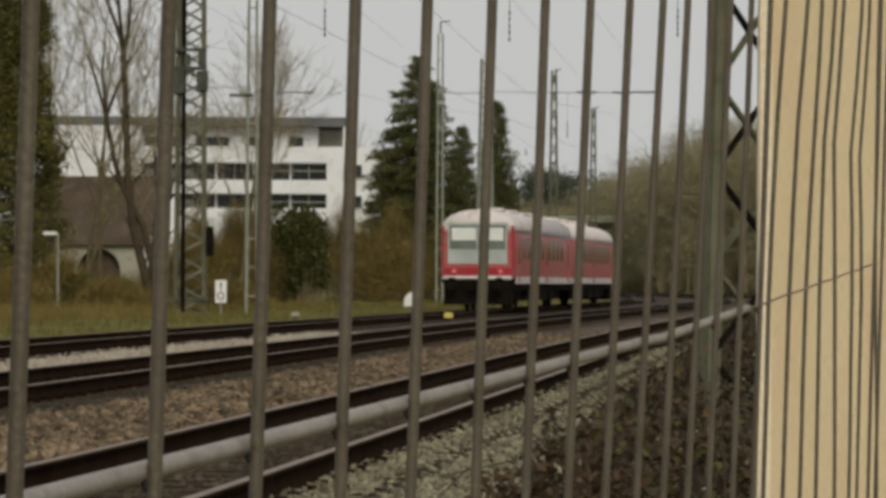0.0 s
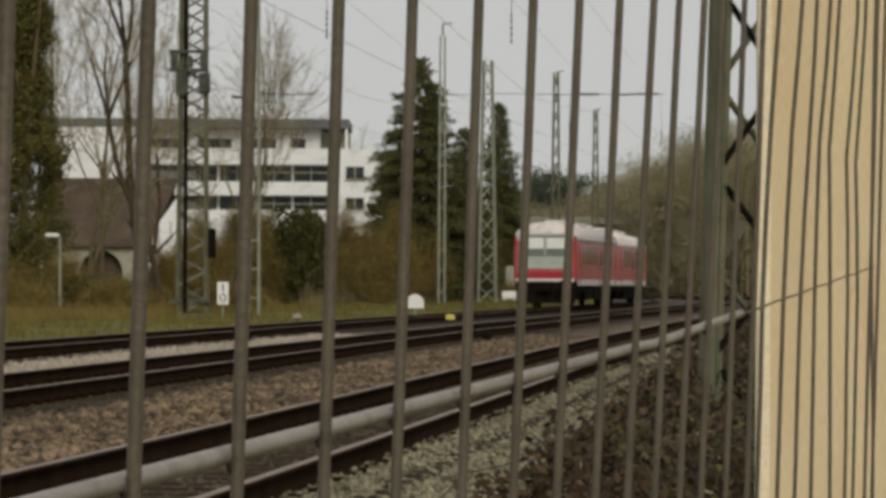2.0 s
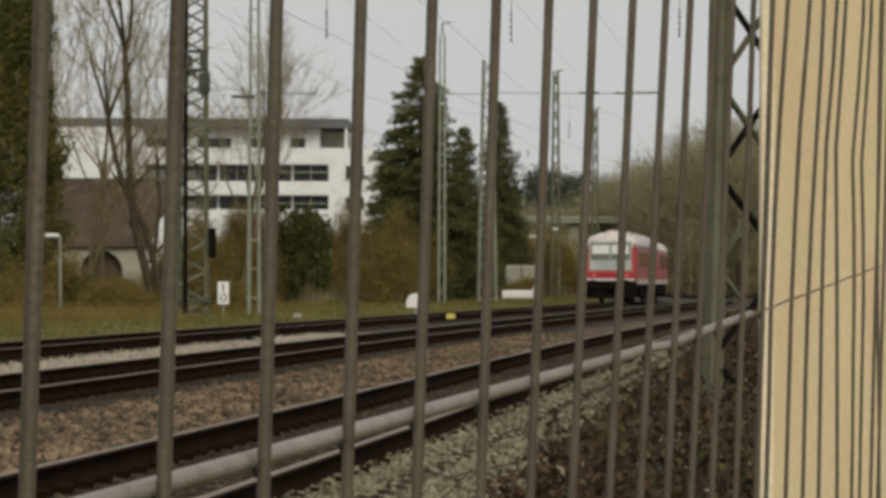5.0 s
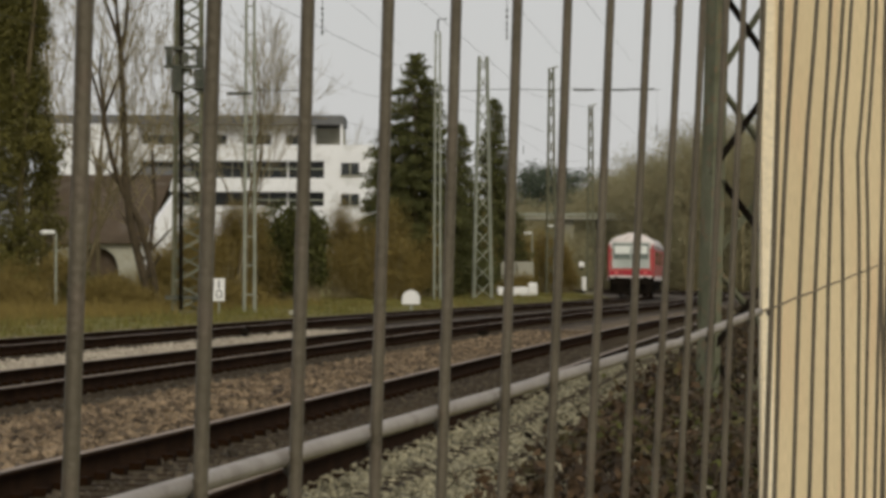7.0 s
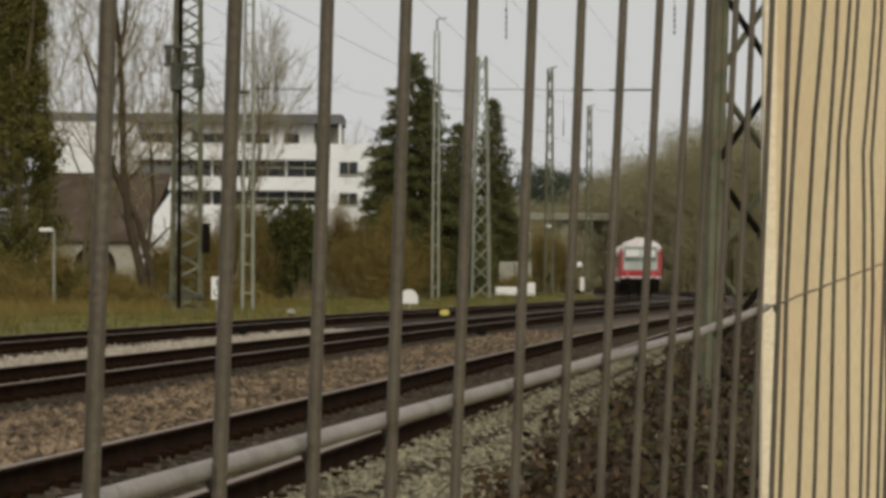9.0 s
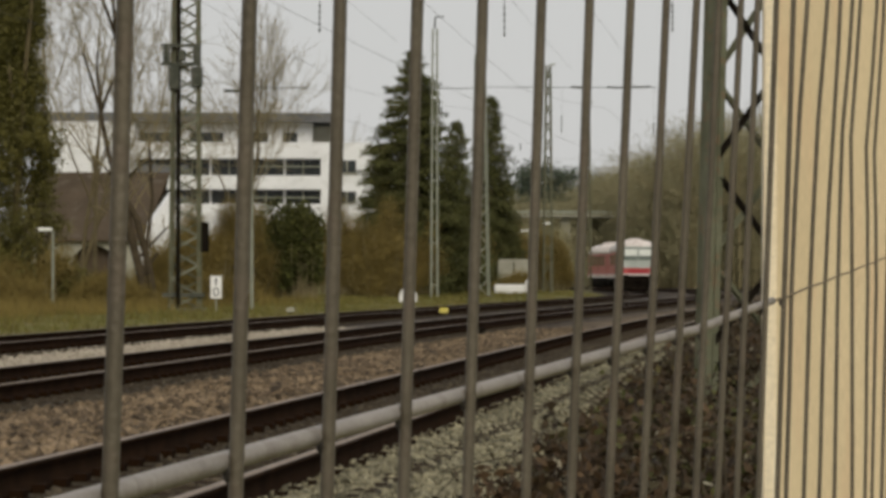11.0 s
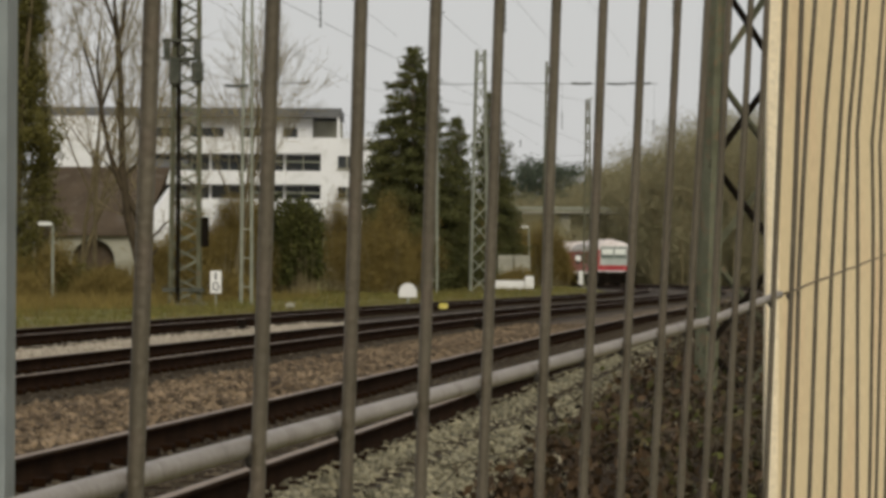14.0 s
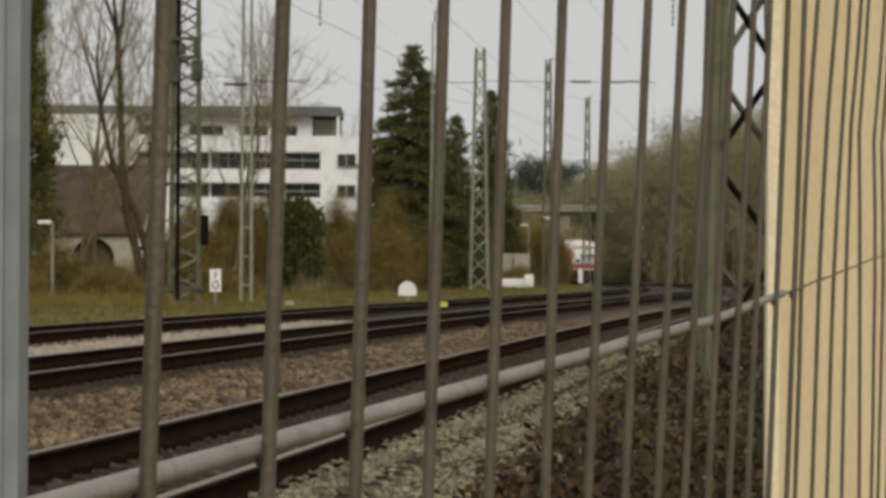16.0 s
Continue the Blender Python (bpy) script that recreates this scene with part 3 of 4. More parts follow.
box(bm, -0.8, -0.7, 0.45, 0.75, -0.55, 0.6)
part("crossbar", bm, M["mast_dark"], LEFT)
bm = bmesh.new()
box(bm, 0.62, -0.7, 2.1, 0.9, -0.5, 3.2)
bevel(bm, 0.03, 1)
part("signal_box", bm, M["dark"], LEFT, "small black box")

lattice("lattice_mast", (1.95, 200.0, 0.0), 0.98, 0.42, 13.2, 0.9, 0.065, 0.032, "tall pale grey lattice mast standing in grass", material="steel")
for px, y, base, top, w in ((968, 235, 515, 112, 0.6), (1038, 300, 505, 178, 0.6)):
    p, t = at(px, base, y), at(px, top, y)
    m = lattice("lattice_mast", (p.x, y, 0), w, 0.25, t.z, 1.1, 0.05, 0.03, "slender grey lattice mast far away", group="far masts")
    bm = bmesh.new()
    rod(bm, (0, 0, t.z), (0.45, 0, t.z + 0.1), 0.05)
    part("arm", bm, M["steel"], m)


def twin_pole(p, height, gap, lamp, label):
    m = thing("steel_pole", Matrix.Translation(p), label, "pole", "slender poles")
    for sx in (-1, 1):
        bm = bmesh.new()
        rod(bm, (sx * gap / 2, 0, -0.2), (sx * gap / 2 * 0.7, 0, height), 0.07, 0.05, n=8)
        part("leg", bm, M["steel"], m)
    z = 0.6
    while z < height:
        bm = bmesh.new()
        w = gap / 2 * (1 - 0.3 * z / height)
        box(bm, -w, -0.03, z, w, 0.03, z + 0.05)
        part("batten", bm, M["steel"], m)
        z += 1.1
    if lamp:
        bm = bmesh.new()
        rod(bm, (0, 0, height), (0, 0, height + 0.6), 0.04)
        rod(bm, (0, 0, height + 0.6), (0.5, 0, height + 0.65), 0.03)
        part("arm", bm, M["mast_dark"], m)
    return m


p = at(767, 520, 193)
twin_pole((p.x, 193, 0.0), 14.1, 0.33, True, "slender pale steel pole with a short arm")
p = at(435, 545, 140)
twin_pole((p.x, 140, -0.15), 14.0, 0.4, False, "slender pale twin-tube steel pole")


# street lamps
def street_lamp(p, height, arm):
    m = thing("street_lamp", Matrix.Translation(p), "pale street lamp on a thin post", "street lamp", "street lamps")
    bm = bmesh.new()
    rod(bm, (0, 0, -0.3), (0, 0, height), 0.06, 0.045)
    part("pole", bm, M["steel"], m)
    bm = bmesh.new()
    box(bm, 0.0 if arm > 0 else -0.62, -0.12, height - 0.03, 0.62 if arm > 0 else 0.0, 0.12, height + 0.11)
    bevel(bm, 0.06, 2)
    part("lamp_head", bm, M["lamp"], m, "white lamp head")


for px, top, y, arm in ((935, 403, 245, -1), (974, 390, 243, -1), (92, 402, 142, -1)):
    p = at(px, top, y)
    street_lamp((p.x, y, -0.1), p.z, arm)


# ---- signs and small things by the track ----
def build_sign():
    p = at(381, 505, 130)
    s = thing("trackside_sign", Matrix.Translation((p.x, p.y, -0.2)), "white rectangular sign with dark marks on a post", "sign")
    bm = bmesh.new()
    rod(bm, (0, 0.03, -0.2), (0, 0.03, 1.0), 0.03)
    part("post", bm, M["steel"], s)
    bm = bmesh.new()
    box(bm, -0.2, -0.02, 0.48, 0.2, 0.0, 1.28)
    bevel(bm, 0.006, 1)
    plate = part("plate", bm, M["white"], s, "white sign plate")
    bm = bmesh.new()
    box(bm, -0.03, -0.026, 0.95, 0.03, -0.022, 1.2)
    part("mark", bm, M["slate"], plate)
    bm = bmesh.new()
    for k in range(20):
        a0, a1 = k * math.tau / 20, (k + 1) * math.tau / 20
        rod(bm, (0.1 * math.cos(a0), -0.024, 0.72 + 0.14 * math.sin(a0)), (0.1 * math.cos(a1), -0.024, 0.72 + 0.14 * math.sin(a1)), 0.022, n=6)
    part("mark", bm, M["slate"], plate)


build_sign()


def build_stop_board():
    p = at(721, 512, 139)
    s = thing("white_marker_board", Matrix.Translation((p.x, p.y, -0.15)), "white round-topped marker board in the grass", "sign")
    bm = bmesh.new()
    pts = [(-0.34, 0.27), (0.34, 0.27), (0.34, 0.47)] + [(0.34 * math.cos(a), 0.47 + 0.34 * math.sin(a)) for a in [k * math.pi / 14 for k in range(1, 14)]] + [(-0.34, 0.47)]
    f0 = bm.faces.new([bm.verts.new((x, 0, z)) for x, z in pts])
    e = bmesh.ops.extrude_face_region(bm, geom=[f0])
    bmesh.ops.translate(bm, vec=(0, 0.12, 0), verts=[v for v in e["geom"] if isinstance(v, bmesh.types.BMVert)])
    bmesh.ops.recalc_face_normals(bm, faces=bm.faces[:])
    part("board", bm, M["white"], s)
    bm = bmesh.new()
    rod(bm, (0, 0.06, -0.25), (0, 0.06, 0.3), 0.05)
    part("post", bm, M["steel"], s)


build_stop_board()


def small_box(name, px, py, y, w, h, material, label, category, zbase=None):
    p = at(px, py, y)
    bm = bmesh.new()
    box(bm, -w / 2, -w / 2, 0.05, w / 2, w / 2, h)
    bevel(bm, w * 0.12, 2)
    t = thing(name, Matrix.Translation((p.x, p.y, p.z)), label, category)
    part("housing", bm, M[material], t)
    bm = bmesh.new()
    rod(bm, (0, 0, -0.15), (0, 0, 0.08), w * 0.3)
    part("foot", bm, M["dark"], t)
    bm = bmesh.new()
    box(bm, -w * 0.42, -w * 0.56, h * 0.3, w * 0.42, -w * 0.5, h * 0.8)
    part("lid", bm, M[material], t)


small_box("track_box", 427, 588, 80, 0.19, 0.2, "dark", "small dark track-side box on gravel", "box")
small_box("yellow_box", 784, 554, 120, 0.3, 0.24, "yellow", "small yellow marker box beside the rails", "marker")
small_box("track_box", 513, 553, 125, 0.3, 0.22, "concrete", "small grey box in the grass", "box")
small_box("track_box", 849, 588, 82, 0.26, 0.16, "dark", "small dark box between the rails", "box")
small_box("white_post", 1027, 508, 250, 0.28, 1.0, "white", "white marker post beside the line", "post")
small_box("white_signal", 1022, 466, 270, 0.4, 0.45, "white", "small white signal lamp box", "signal")


def build_kiosk():
    """Pale concrete cable housing and low wall beside the far masts."""
    p = at(908, 520, 226)
    k = thing("concrete_wall", Matrix.Translation((p.x, 226, 0)), "low pale concrete wall in the grass", "wall")
    bm = bmesh.new()
    box(bm, -1.2, 0, -0.4, 1.2, 0.4, 0.58)
    bevel(bm, 0.05, 1)
    part("wall", bm, M["white"], k)
    bm = bmesh.new()
    box(bm, 0.7, -0.3, -0.4, 1.25, 0.3, 0.85)
    bevel(bm, 0.05, 1)
    part("pier", bm, M["white"], k)
    h = thing("switch_cabinet", Matrix.Translation((p.x, 231, 0.0)), "pale grey-green trackside switch cabinet", "cabinet")
    for x0, x1 in ((-0.9, 0.05), (0.1, 1.15)):
        bm = bmesh.new()
        box(bm, x0, 0, -0.4, x1, 0.8, 2.08)
        bevel(bm, 0.06, 1)
        part("door", bm, M["concrete"], h)
    bm = bmesh.new()
    box(bm, -0.85, 0.05, 2.06, 1.1, 0.75, 2.16)
    part("roof", bm, M["concrete"], h)


build_kiosk()


# ---- the white flat-roofed apartment building ----
def build_block():
    y = 370.0
    b = thing("apartment_building", Matrix(), "white flat-roofed apartment building with window bands and setback top floor", "building")

    def slab(name, x0, z0, x1, z1, d0, d1, material, parent=b, label="", bev=0.0):
        bm = bmesh.new()
        a, c = at(x0, z1, y), at(x1, z0, y)
        box(bm, a.x, y + d0, a.z, c.x, y + d1, c.z)
        return part(name, bm, M[material], parent, label)

    g = 470
    # solid bands of the front wall
    slab("wall", 566, 249, 657, g, 0, 14, "render", label="plain white end wall")
    slab("wall", 236, 249, 566, 277, 0, 1.0, "render")
    slab("wall", 236, 308, 566, 332, 0, 1.0, "render")
    slab("wall", 60, 213, 236, 358, 0, 1.0, "render", label="plain white wall up to the roof")
    slab("wall", 60, 358, 566, g, 0, 1.0, "render")
    slab("back_wall", 60, 251, 566, g, 4.0, 14, "render")
    for z0, z1 in ((277, 308), (332, 358)):
        x = 238
        while x < 540:
            w = slab("window", x, z0 + 1, x + 62, z1 + 2, 2.2, 2.3, "glass")
            slab("frame", x + 62, z0, x + 66, z1, 2.0, 2.4, "render", w)
            slab("frame", x + 30, z0, x + 32, z1, 2.15, 2.4, "concrete", w)
            x += 66
        slab("balcony_rail", 440, z0 + 14, 566, z0 + 16, 0.2, 0.3, "steel")
        slab("balcony_screen", 240, z0 + 12, 330, z1, 0.6, 0.7, "slate")
    for z0, z1 in ((281, 303), (336, 356)):
        w = slab("window", 596, z0, 628, z1, -0.05, 0.3, "glass")
        slab("frame", 611, z0, 613, z1, -0.1, 0.0, "concrete", w)
        slab("sill", 594, z1, 630, z1 + 2, -0.25, 0.0, "concrete", w)
    # setback top floor and roof
    slab("wall", 60, 212, 548, 251, 3.0, 13, "render", label="white setback top floor")
    # recess wall in grey concrete, so the shade is part of its colour
    slab("wall", 548, 216, 598, 251, 5.5, 13, "concrete", label="roof terrace wall, its shade in a greyer colour")
    slab("roof", 30, 196, 600, 212, 1.0, 14, "slate", label="dark overhanging flat roof")
    for x0, x1 in ((496, 522), (420, 470), (330, 390), (240, 300)):
        w = slab("window", x0, 230, x1, 250, 2.9, 3.2, "glass")
    slab("column", 594, 212, 598, 250, 1.2, 1.5, "render")
    slab("chimney", 474, 170, 490, 200, 6, 8, "render")
    slab("chimney", 430, 182, 442, 200, 8, 9, "concrete")


build_block()


# ---- the brown-roofed house ----
def build_house():
    y = 230.0
    h = thing("house", Matrix(), "white house with a steep brown tiled roof and arched opening", "house")
    e, r0, g = at(60, 425, y), at(300, 305, y), at(60, 520, y)
    x0, x1, xg = at(40, 0, y).x, at(252, 0, y).x, at(306, 0, y).x
    # roof: two slopes, ridge parallel to x, steep
    bm = bmesh.new()
    for sgn in (1,):
        v = [bm.verts.new(c) for c in ((x0, y - 1.0, e.z), (x1, y - 1.0, e.z), (xg - 0.6, y + 4, r0.z), (x0, y + 4, r0.z))]
        f = bm.faces.new(v)
        ex = bmesh.ops.extrude_face_region(bm, geom=[f])
        bmesh.ops.translate(bm, vec=(0, 0.12, 0.18), verts=[q for q in ex["geom"] if isinstance(q, bmesh.types.BMVert)])
    v = [bm.verts.new(c) for c in ((x0, y + 9.0, e.z), (x1, y + 9.0, e.z), (xg - 0.6, y + 4.05, r0.z), (x0, y + 4.05, r0.z))]
    f = bm.faces.new(v)
    ex = bmesh.ops.extrude_face_region(bm, geom=[f])
    bmesh.ops.translate(bm, vec=(0, 0, 0.18), verts=[q for q in ex["geom"] if isinstance(q, bmesh.types.BMVert)])
    bmesh.ops.recalc_face_normals(bm, faces=bm.faces[:])
    part("roof", bm, M["tile"], h, "steep brown tiled roof")
    bm = bmesh.new()
    # gable end
    v = [bm.verts.new(c) for c in ((x1 - 0.3, y - 0.4, g.z), (xg, y + 0.5, g.z), (xg, y + 0.5, r0.z - 1.0), (x1 - 0.3, y - 0.4, e.z))]
    f = bm.faces.new(v)
    ex = bmesh.ops.extrude_face_region(bm, geom=[f])
    bmesh.ops.translate(bm, vec=(-0.3, 0.4, 0), verts=[q for q in ex["geom"] if isinstance(q, bmesh.types.BMVert)])
    bmesh.ops.recalc_face_normals(bm, faces=bm.faces[:])
    part("gable_wall", bm, M["render"], h, "white gable wall")
    # front wall with an arched opening
    bm = bmesh.new()
    c = at(165, 0, y).x
    ro, zc = 1.35, at(0, 470, y).z
    ring = [(c + ro * math.cos(a), zc + ro * math.sin(a)) for a in [math.pi * k / 12 for k in range(13)]]
    for p_, q_ in zip(ring, ring[1:]):
        bm.faces.new([bm.verts.new((u, y - 0.5, z)) for u, z in (p_, q_, (q_[0], e.z), (p_[0], e.z))])
    for u0, u1 in ((x0 + 0.5, c - ro), (c + ro, x1 - 0.3)):
        bm.faces.new([bm.verts.new((u, y - 0.5, z)) for u, z in ((u0, g.z), (u1, g.z), (u1, e.z), (u0, e.z))])
    bmesh.ops.remove_doubles(bm, verts=bm.verts[:], dist=0.001)
    ex = bmesh.ops.extrude_face_region(bm, geom=bm.faces[:])
    bmesh.ops.translate(bm, vec=(0, 0.5, 0), verts=[q for q in ex["geom"] if isinstance(q, bmesh.types.BMVert)])
    bmesh.ops.recalc_face_normals(bm, faces=bm.faces[:])
    part("front_wall", bm, M["concrete"], h, "pale plastered front wall with an arch, greyer than the gable")
    # dark sheet behind the opening, coloured as the shade inside the arch
    bm = bmesh.new()
    box(bm, x0, y + 0.3, g.z, x1 - 0.4, y + 0.6, e.z + 0.2)
    part("wall", bm, M["tile"], h, "dark sheet added for the shade inside the arch")


build_house()


# ---- trees and bushes ----
def tubes(segs, sides=5):
    """Arrays of tapered tubes from (a, b, ra, rb)."""
    A = np.array([s[0] for s in segs])
    B = np.array([s[1] for s in segs])
    ra = np.array([s[2] for s in segs])[:, None, None]
    rb = np.array([s[3] for s in segs])[:, None, None]
    d = B - A
    d /= np.linalg.norm(d, axis=1, keepdims=True) + 1e-9
    up = np.where(np.abs(d[:, 2:3]) > 0.9, np.array([[1.0, 0, 0]]), np.array([[0, 0, 1.0]]))
    u = np.cross(d, up)
    u /= np.linalg.norm(u, axis=1, keepdims=True) + 1e-9
    w = np.cross(d, u)
    th = np.arange(sides) * math.tau / sides
    ring = u[:, None] * np.cos(th)[None, :, None] + w[:, None] * np.sin(th)[None, :, None]
    v = np.concatenate([A[:, None] + ring * ra, B[:, None] + ring * rb], 1).reshape(-1, 3)
    j = np.arange(sides)
    q = np.stack([j, (j + 1) % sides, sides + (j + 1) % sides, sides + j], 1)
    f = (q[None] + (np.arange(len(segs)) * 2 * sides)[:, None, None]).reshape(-1, 4)
    return v, f


def leaves(rng, centers, spread, per, size, flat=1.0, droop=0.0, ratio=0.55):
    """Small quads scattered round the centers."""
    c = np.repeat(np.asarray(centers, float), per, 0)
    n = len(c)
    sp = np.repeat(np.broadcast_to(np.asarray(spread, float), (len(centers),)), per)[:, None]
    c = c + rng.normal(0, 1, (n, 3)) * sp * np.array([1, 1, flat])
    a = rng.normal(0, 1, (n, 3))
    a[:, 2] -= droop
    a /= np.linalg.norm(a, axis=1, keepdims=True)
    b = np.cross(a, rng.normal(0, 1, (n, 3)))
    b /= np.linalg.norm(b, axis=1, keepdims=True) + 1e-9
    s = (size * (0.5 + rng.random(n)))[:, None]
    a, b = a * s, b * s * ratio
    v = np.stack([c - a, c + b, c + a, c - b], 1).reshape(-1, 3)
    return v, np.arange(4 * n).reshape(-1, 4)


def grow(rng, a, d, length, r, depth, segs, fork=(2, 3), bendy=0.2, up=0.16):
    """Recursive bare branches."""
    n = 3
    p = np.array(a, float)
    d = np.array(d, float)
    for i in range(n):
        d = d + rng.normal(0, bendy * 0.4, 3) + np.array([0, 0, up * 0.3])
        d /= np.linalg.norm(d)
        q = p + d * length / n
        r1 = r * (1 - 0.13 * (i + 1))
        segs.append((p, q, r * (1 - 0.13 * i), r1))
        if depth > 0 and i > 0:
            for _ in range(int(rng.integers(1, fork[0] + 1))):
                e = d + rng.normal(0, 0.5, 3)
                e[2] += up
                e /= np.linalg.norm(e)
                grow(rng, q, e, length * rng.uniform(0.5, 0.75), r1 * 0.6, depth - 1, segs, fork, bendy, up)
        p = q
    if depth > 0:
        grow(rng, p, d, length * 0.7, r * 0.6, depth - 1, segs, fork, bendy, up)


def bare_tree(seed, p, height, r, label, depth=4, lean=0.0, group="bare trees", name="bare_tree", stems=1):
    rng = np.random.default_rng(seed)
    t = thing(name, Matrix.Translation(p), label, "tree", group)
    segs = []
    for s in range(stems):
        d = np.array([lean + rng.normal(0, 0.12) * (stems > 1), rng.normal(0, 0.05), 1.0])
        grow(rng, (rng.normal(0, 0.3) * (stems > 1), 0, -0.3), d / np.linalg.norm(d), height * 0.42, r, depth, segs)
    big = [s for s in segs if s[2] > r * 0.3]
    thin = [(a, b, max(ra * 0.7, 0.009), max(rb * 0.7, 0.007)) for a, b, ra, rb in segs if ra <= r * 0.3]
    raw("trunk", *tubes(big, 7), M["bark"], t, True)
    raw("crown", *tubes(thin, 3), M["twig"], t)
    tips = np.array([b for a, b, ra, rb in thin])
    dirs = np.array([(b - a) / (np.linalg.norm(b - a) + 1e-9) for a, b, ra, rb in thin])
    n = len(tips) * 2
    base = np.repeat(tips, 2, 0)
    d = np.repeat(dirs, 2, 0) + rng.normal(0, 0.5, (n, 3)) + np.array([0, 0, 0.15])
    d *= (rng.uniform(0.25, 0.7, n) / np.linalg.norm(d, axis=1))[:, None]
    side = np.cross(d, rng.normal(0, 1, (n, 3)))
    side *= 0.007 / (np.linalg.norm(side, axis=1, keepdims=True) + 1e-9)
    raw("twig_mass", np.stack([base - side, base + side, base + d], 1).reshape(-1, 3), np.arange(3 * n).reshape(-1, 3), M["twig"], t)
    return t


def conifer(seed, p, height, width, label, material="needle", dens=1.0):
    rng = np.random.default_rng(seed)
    t = thing("conifer", Matrix.Translation(p), label, "tree", "conifers")
    bm = bmesh.new()
    rod(bm, (0, 0, -0.3), (0, 0, height * 0.97), height * 0.018, 0.02, n=8)
    part("trunk", bm, M["bark"], t)
    cs, sp, segs = [], [], []
    z = height * 0.08
    while z < height:
        f = 1 - z / height
        reach = width * (0.04 + 0.96 * f ** 0.72) * rng.uniform(0.8, 1.15)
        for _ in range(int(9 + 11 * f)):
            th = rng.random() * 6.28
            k = reach * rng.uniform(0.65, 1.1)
            tip = np.array([math.cos(th) * k, math.sin(th) * k, z - 0.16 * k + rng.normal(0, 0.1)])
            segs.append((np.array([0, 0, z]), tip, 0.03, 0.012))
            m = max(3, int(k / 0.17))
            for j in range(m):
                w = ((j + 1) / m) ** 0.6
                cs.append(np.array([0, 0, z]) * (1 - w) + tip * w + rng.normal(0, 0.06, 3) + np.array([0, 0, -0.08 * math.sin(w * 3.1)]))
                sp.append(0.1 + 0.1 * f)
        z += 0.26
    raw("branch", *tubes(segs, 3), M["bark"], t)
    raw("crown", *leaves(rng, cs, sp, int(11 * dens), 0.075, 0.55, 0.6, 0.4), M[material], t)
    return t


def bush(seed, p, w, d, h, material, label, n=900, size=0.09, name="bush", twigs=True, per=8, category="bush", group="bushes", kind=""):
    rng = np.random.default_rng(seed)
    t = thing(name, Matrix.Translation(p), label, category, group, kind)
    lumps = [(rng.uniform(-w / 2, w / 2) * 0.75, rng.uniform(-d / 2, d / 2) * 0.75, rng.uniform(0.25, 0.8) * h, rng.uniform(0.22, 0.45)) for _ in range(12)]
    cs = []
    while len(cs) < n:
        lx, ly, lz, lr = lumps[int(rng.integers(12))]
        v = rng.normal(0, 1, 3)
        v /= np.linalg.norm(v)
        v = v * rng.uniform(0.55, 1.0) * lr * np.array([w * 0.7, d * 0.7, h * 0.75])
        c = np.array([lx, ly, lz]) + v
        if material != "leaf":
            c[2] *= 0.8 + 0.2 * math.sin(c[0] * 2.9 + seed) + 0.14 * math.sin(c[0] * 6.7 + c[1] * 3.0 + 2 * seed)
        if 0.0 < c[2] < h * 1.08:
            cs.append(c)
    if twigs:
        segs = []
        for _ in range(int(n / 9)):
            c = cs[int(rng.integers(n))]
            b = np.array([c[0] * 0.6 + rng.normal(0, w * 0.05), c[1] * 0.6, -0.2])
            mid = (b + c) / 2 + rng.normal(0, 0.15, 3)
            tip = c * np.array([1, 1, 1.03]) if material == "leaf" else c * np.array([1.04, 1, rng.uniform(1.0, 1.28)])
            segs += [(b, mid, 0.03, 0.02), (mid, tip, 0.02, 0.006)]
        raw("twig_mass", *tubes(segs, 3), M["twig"], t)
    if material == "leaf":
        raw("foliage", *leaves(rng, cs, 0.12 + size * 0.6, per, size), M[material], t)
    else:
        raw("foliage", *leaves(rng, cs, 0.26, per, size, 1.0, -0.8, 0.075), M[material], t)
    return t


def place(px, y, z=None):
    x = (px - 784) / 6500 * y
    return Vector((x, y, ground_z(x, y) if z is None else z))


# ivy-clad tree at the picture's near side of the far bank
def ivy_tree():
    rng = np.random.default_rng(3)
    p = place(20, 150)
    t = thing("ivy_tree", Matrix.Translation(p), "tall bare tree thickly clad in dark green ivy", "tree")
    segs = []
    grow(rng, (0, 0, -0.3), (0.0, 0, 1), 8.0, 0.2, 1, segs, bendy=0.08)
    raw("trunk", *tubes(segs, 7), M["bark"], t, True)
    cs, sp = [], []

    def half(z):
        return (3.2 - 0.165 * z) * (0.8 + 0.22 * math.sin(z * 1.7) * math.sin(z * 0.6 + 1))

    for i in range(360):
        z = rng.uniform(0.3, 13.0)
        th, k, r = rng.random() * 6.28, half(z) * rng.uniform(0.6, 1.0), rng.uniform(0.2, 0.5)
        c = np.array((math.cos(th) * k, math.sin(th) * k, z))
        for _ in range(14):
            v = rng.normal(0, 1, 3)
            cs.append(c + v / np.linalg.norm(v) * r * np.array([1, 1, 1.5]))
            sp.append(0.1)
    for i in range(900):
        z = rng.uniform(0.3, 12.5)
        th, k = rng.random() * 6.28, half(z) * rng.uniform(0.1, 0.55)
        cs.append((math.cos(th) * k, math.sin(th) * k, z))
        sp.append(0.2)
    raw("ivy", *leaves(rng, cs, sp, 16, 0.06, 1.2, 0.6), M["ivy"], t)


ivy_tree()
conifer(20, place(676, 214), 8.6, 3.0, "shorter dark green spruce tree")
conifer(21, place(728, 205), 13.7, 4.7, "tall dark green spruce behind the track", dens=1.3)
conifer(22, place(806, 232), 10.9, 2.6, "smaller dark green spruce tree")
conifer(23, place(868, 240), 12.9, 2.8, "dark green spruce behind a mast")
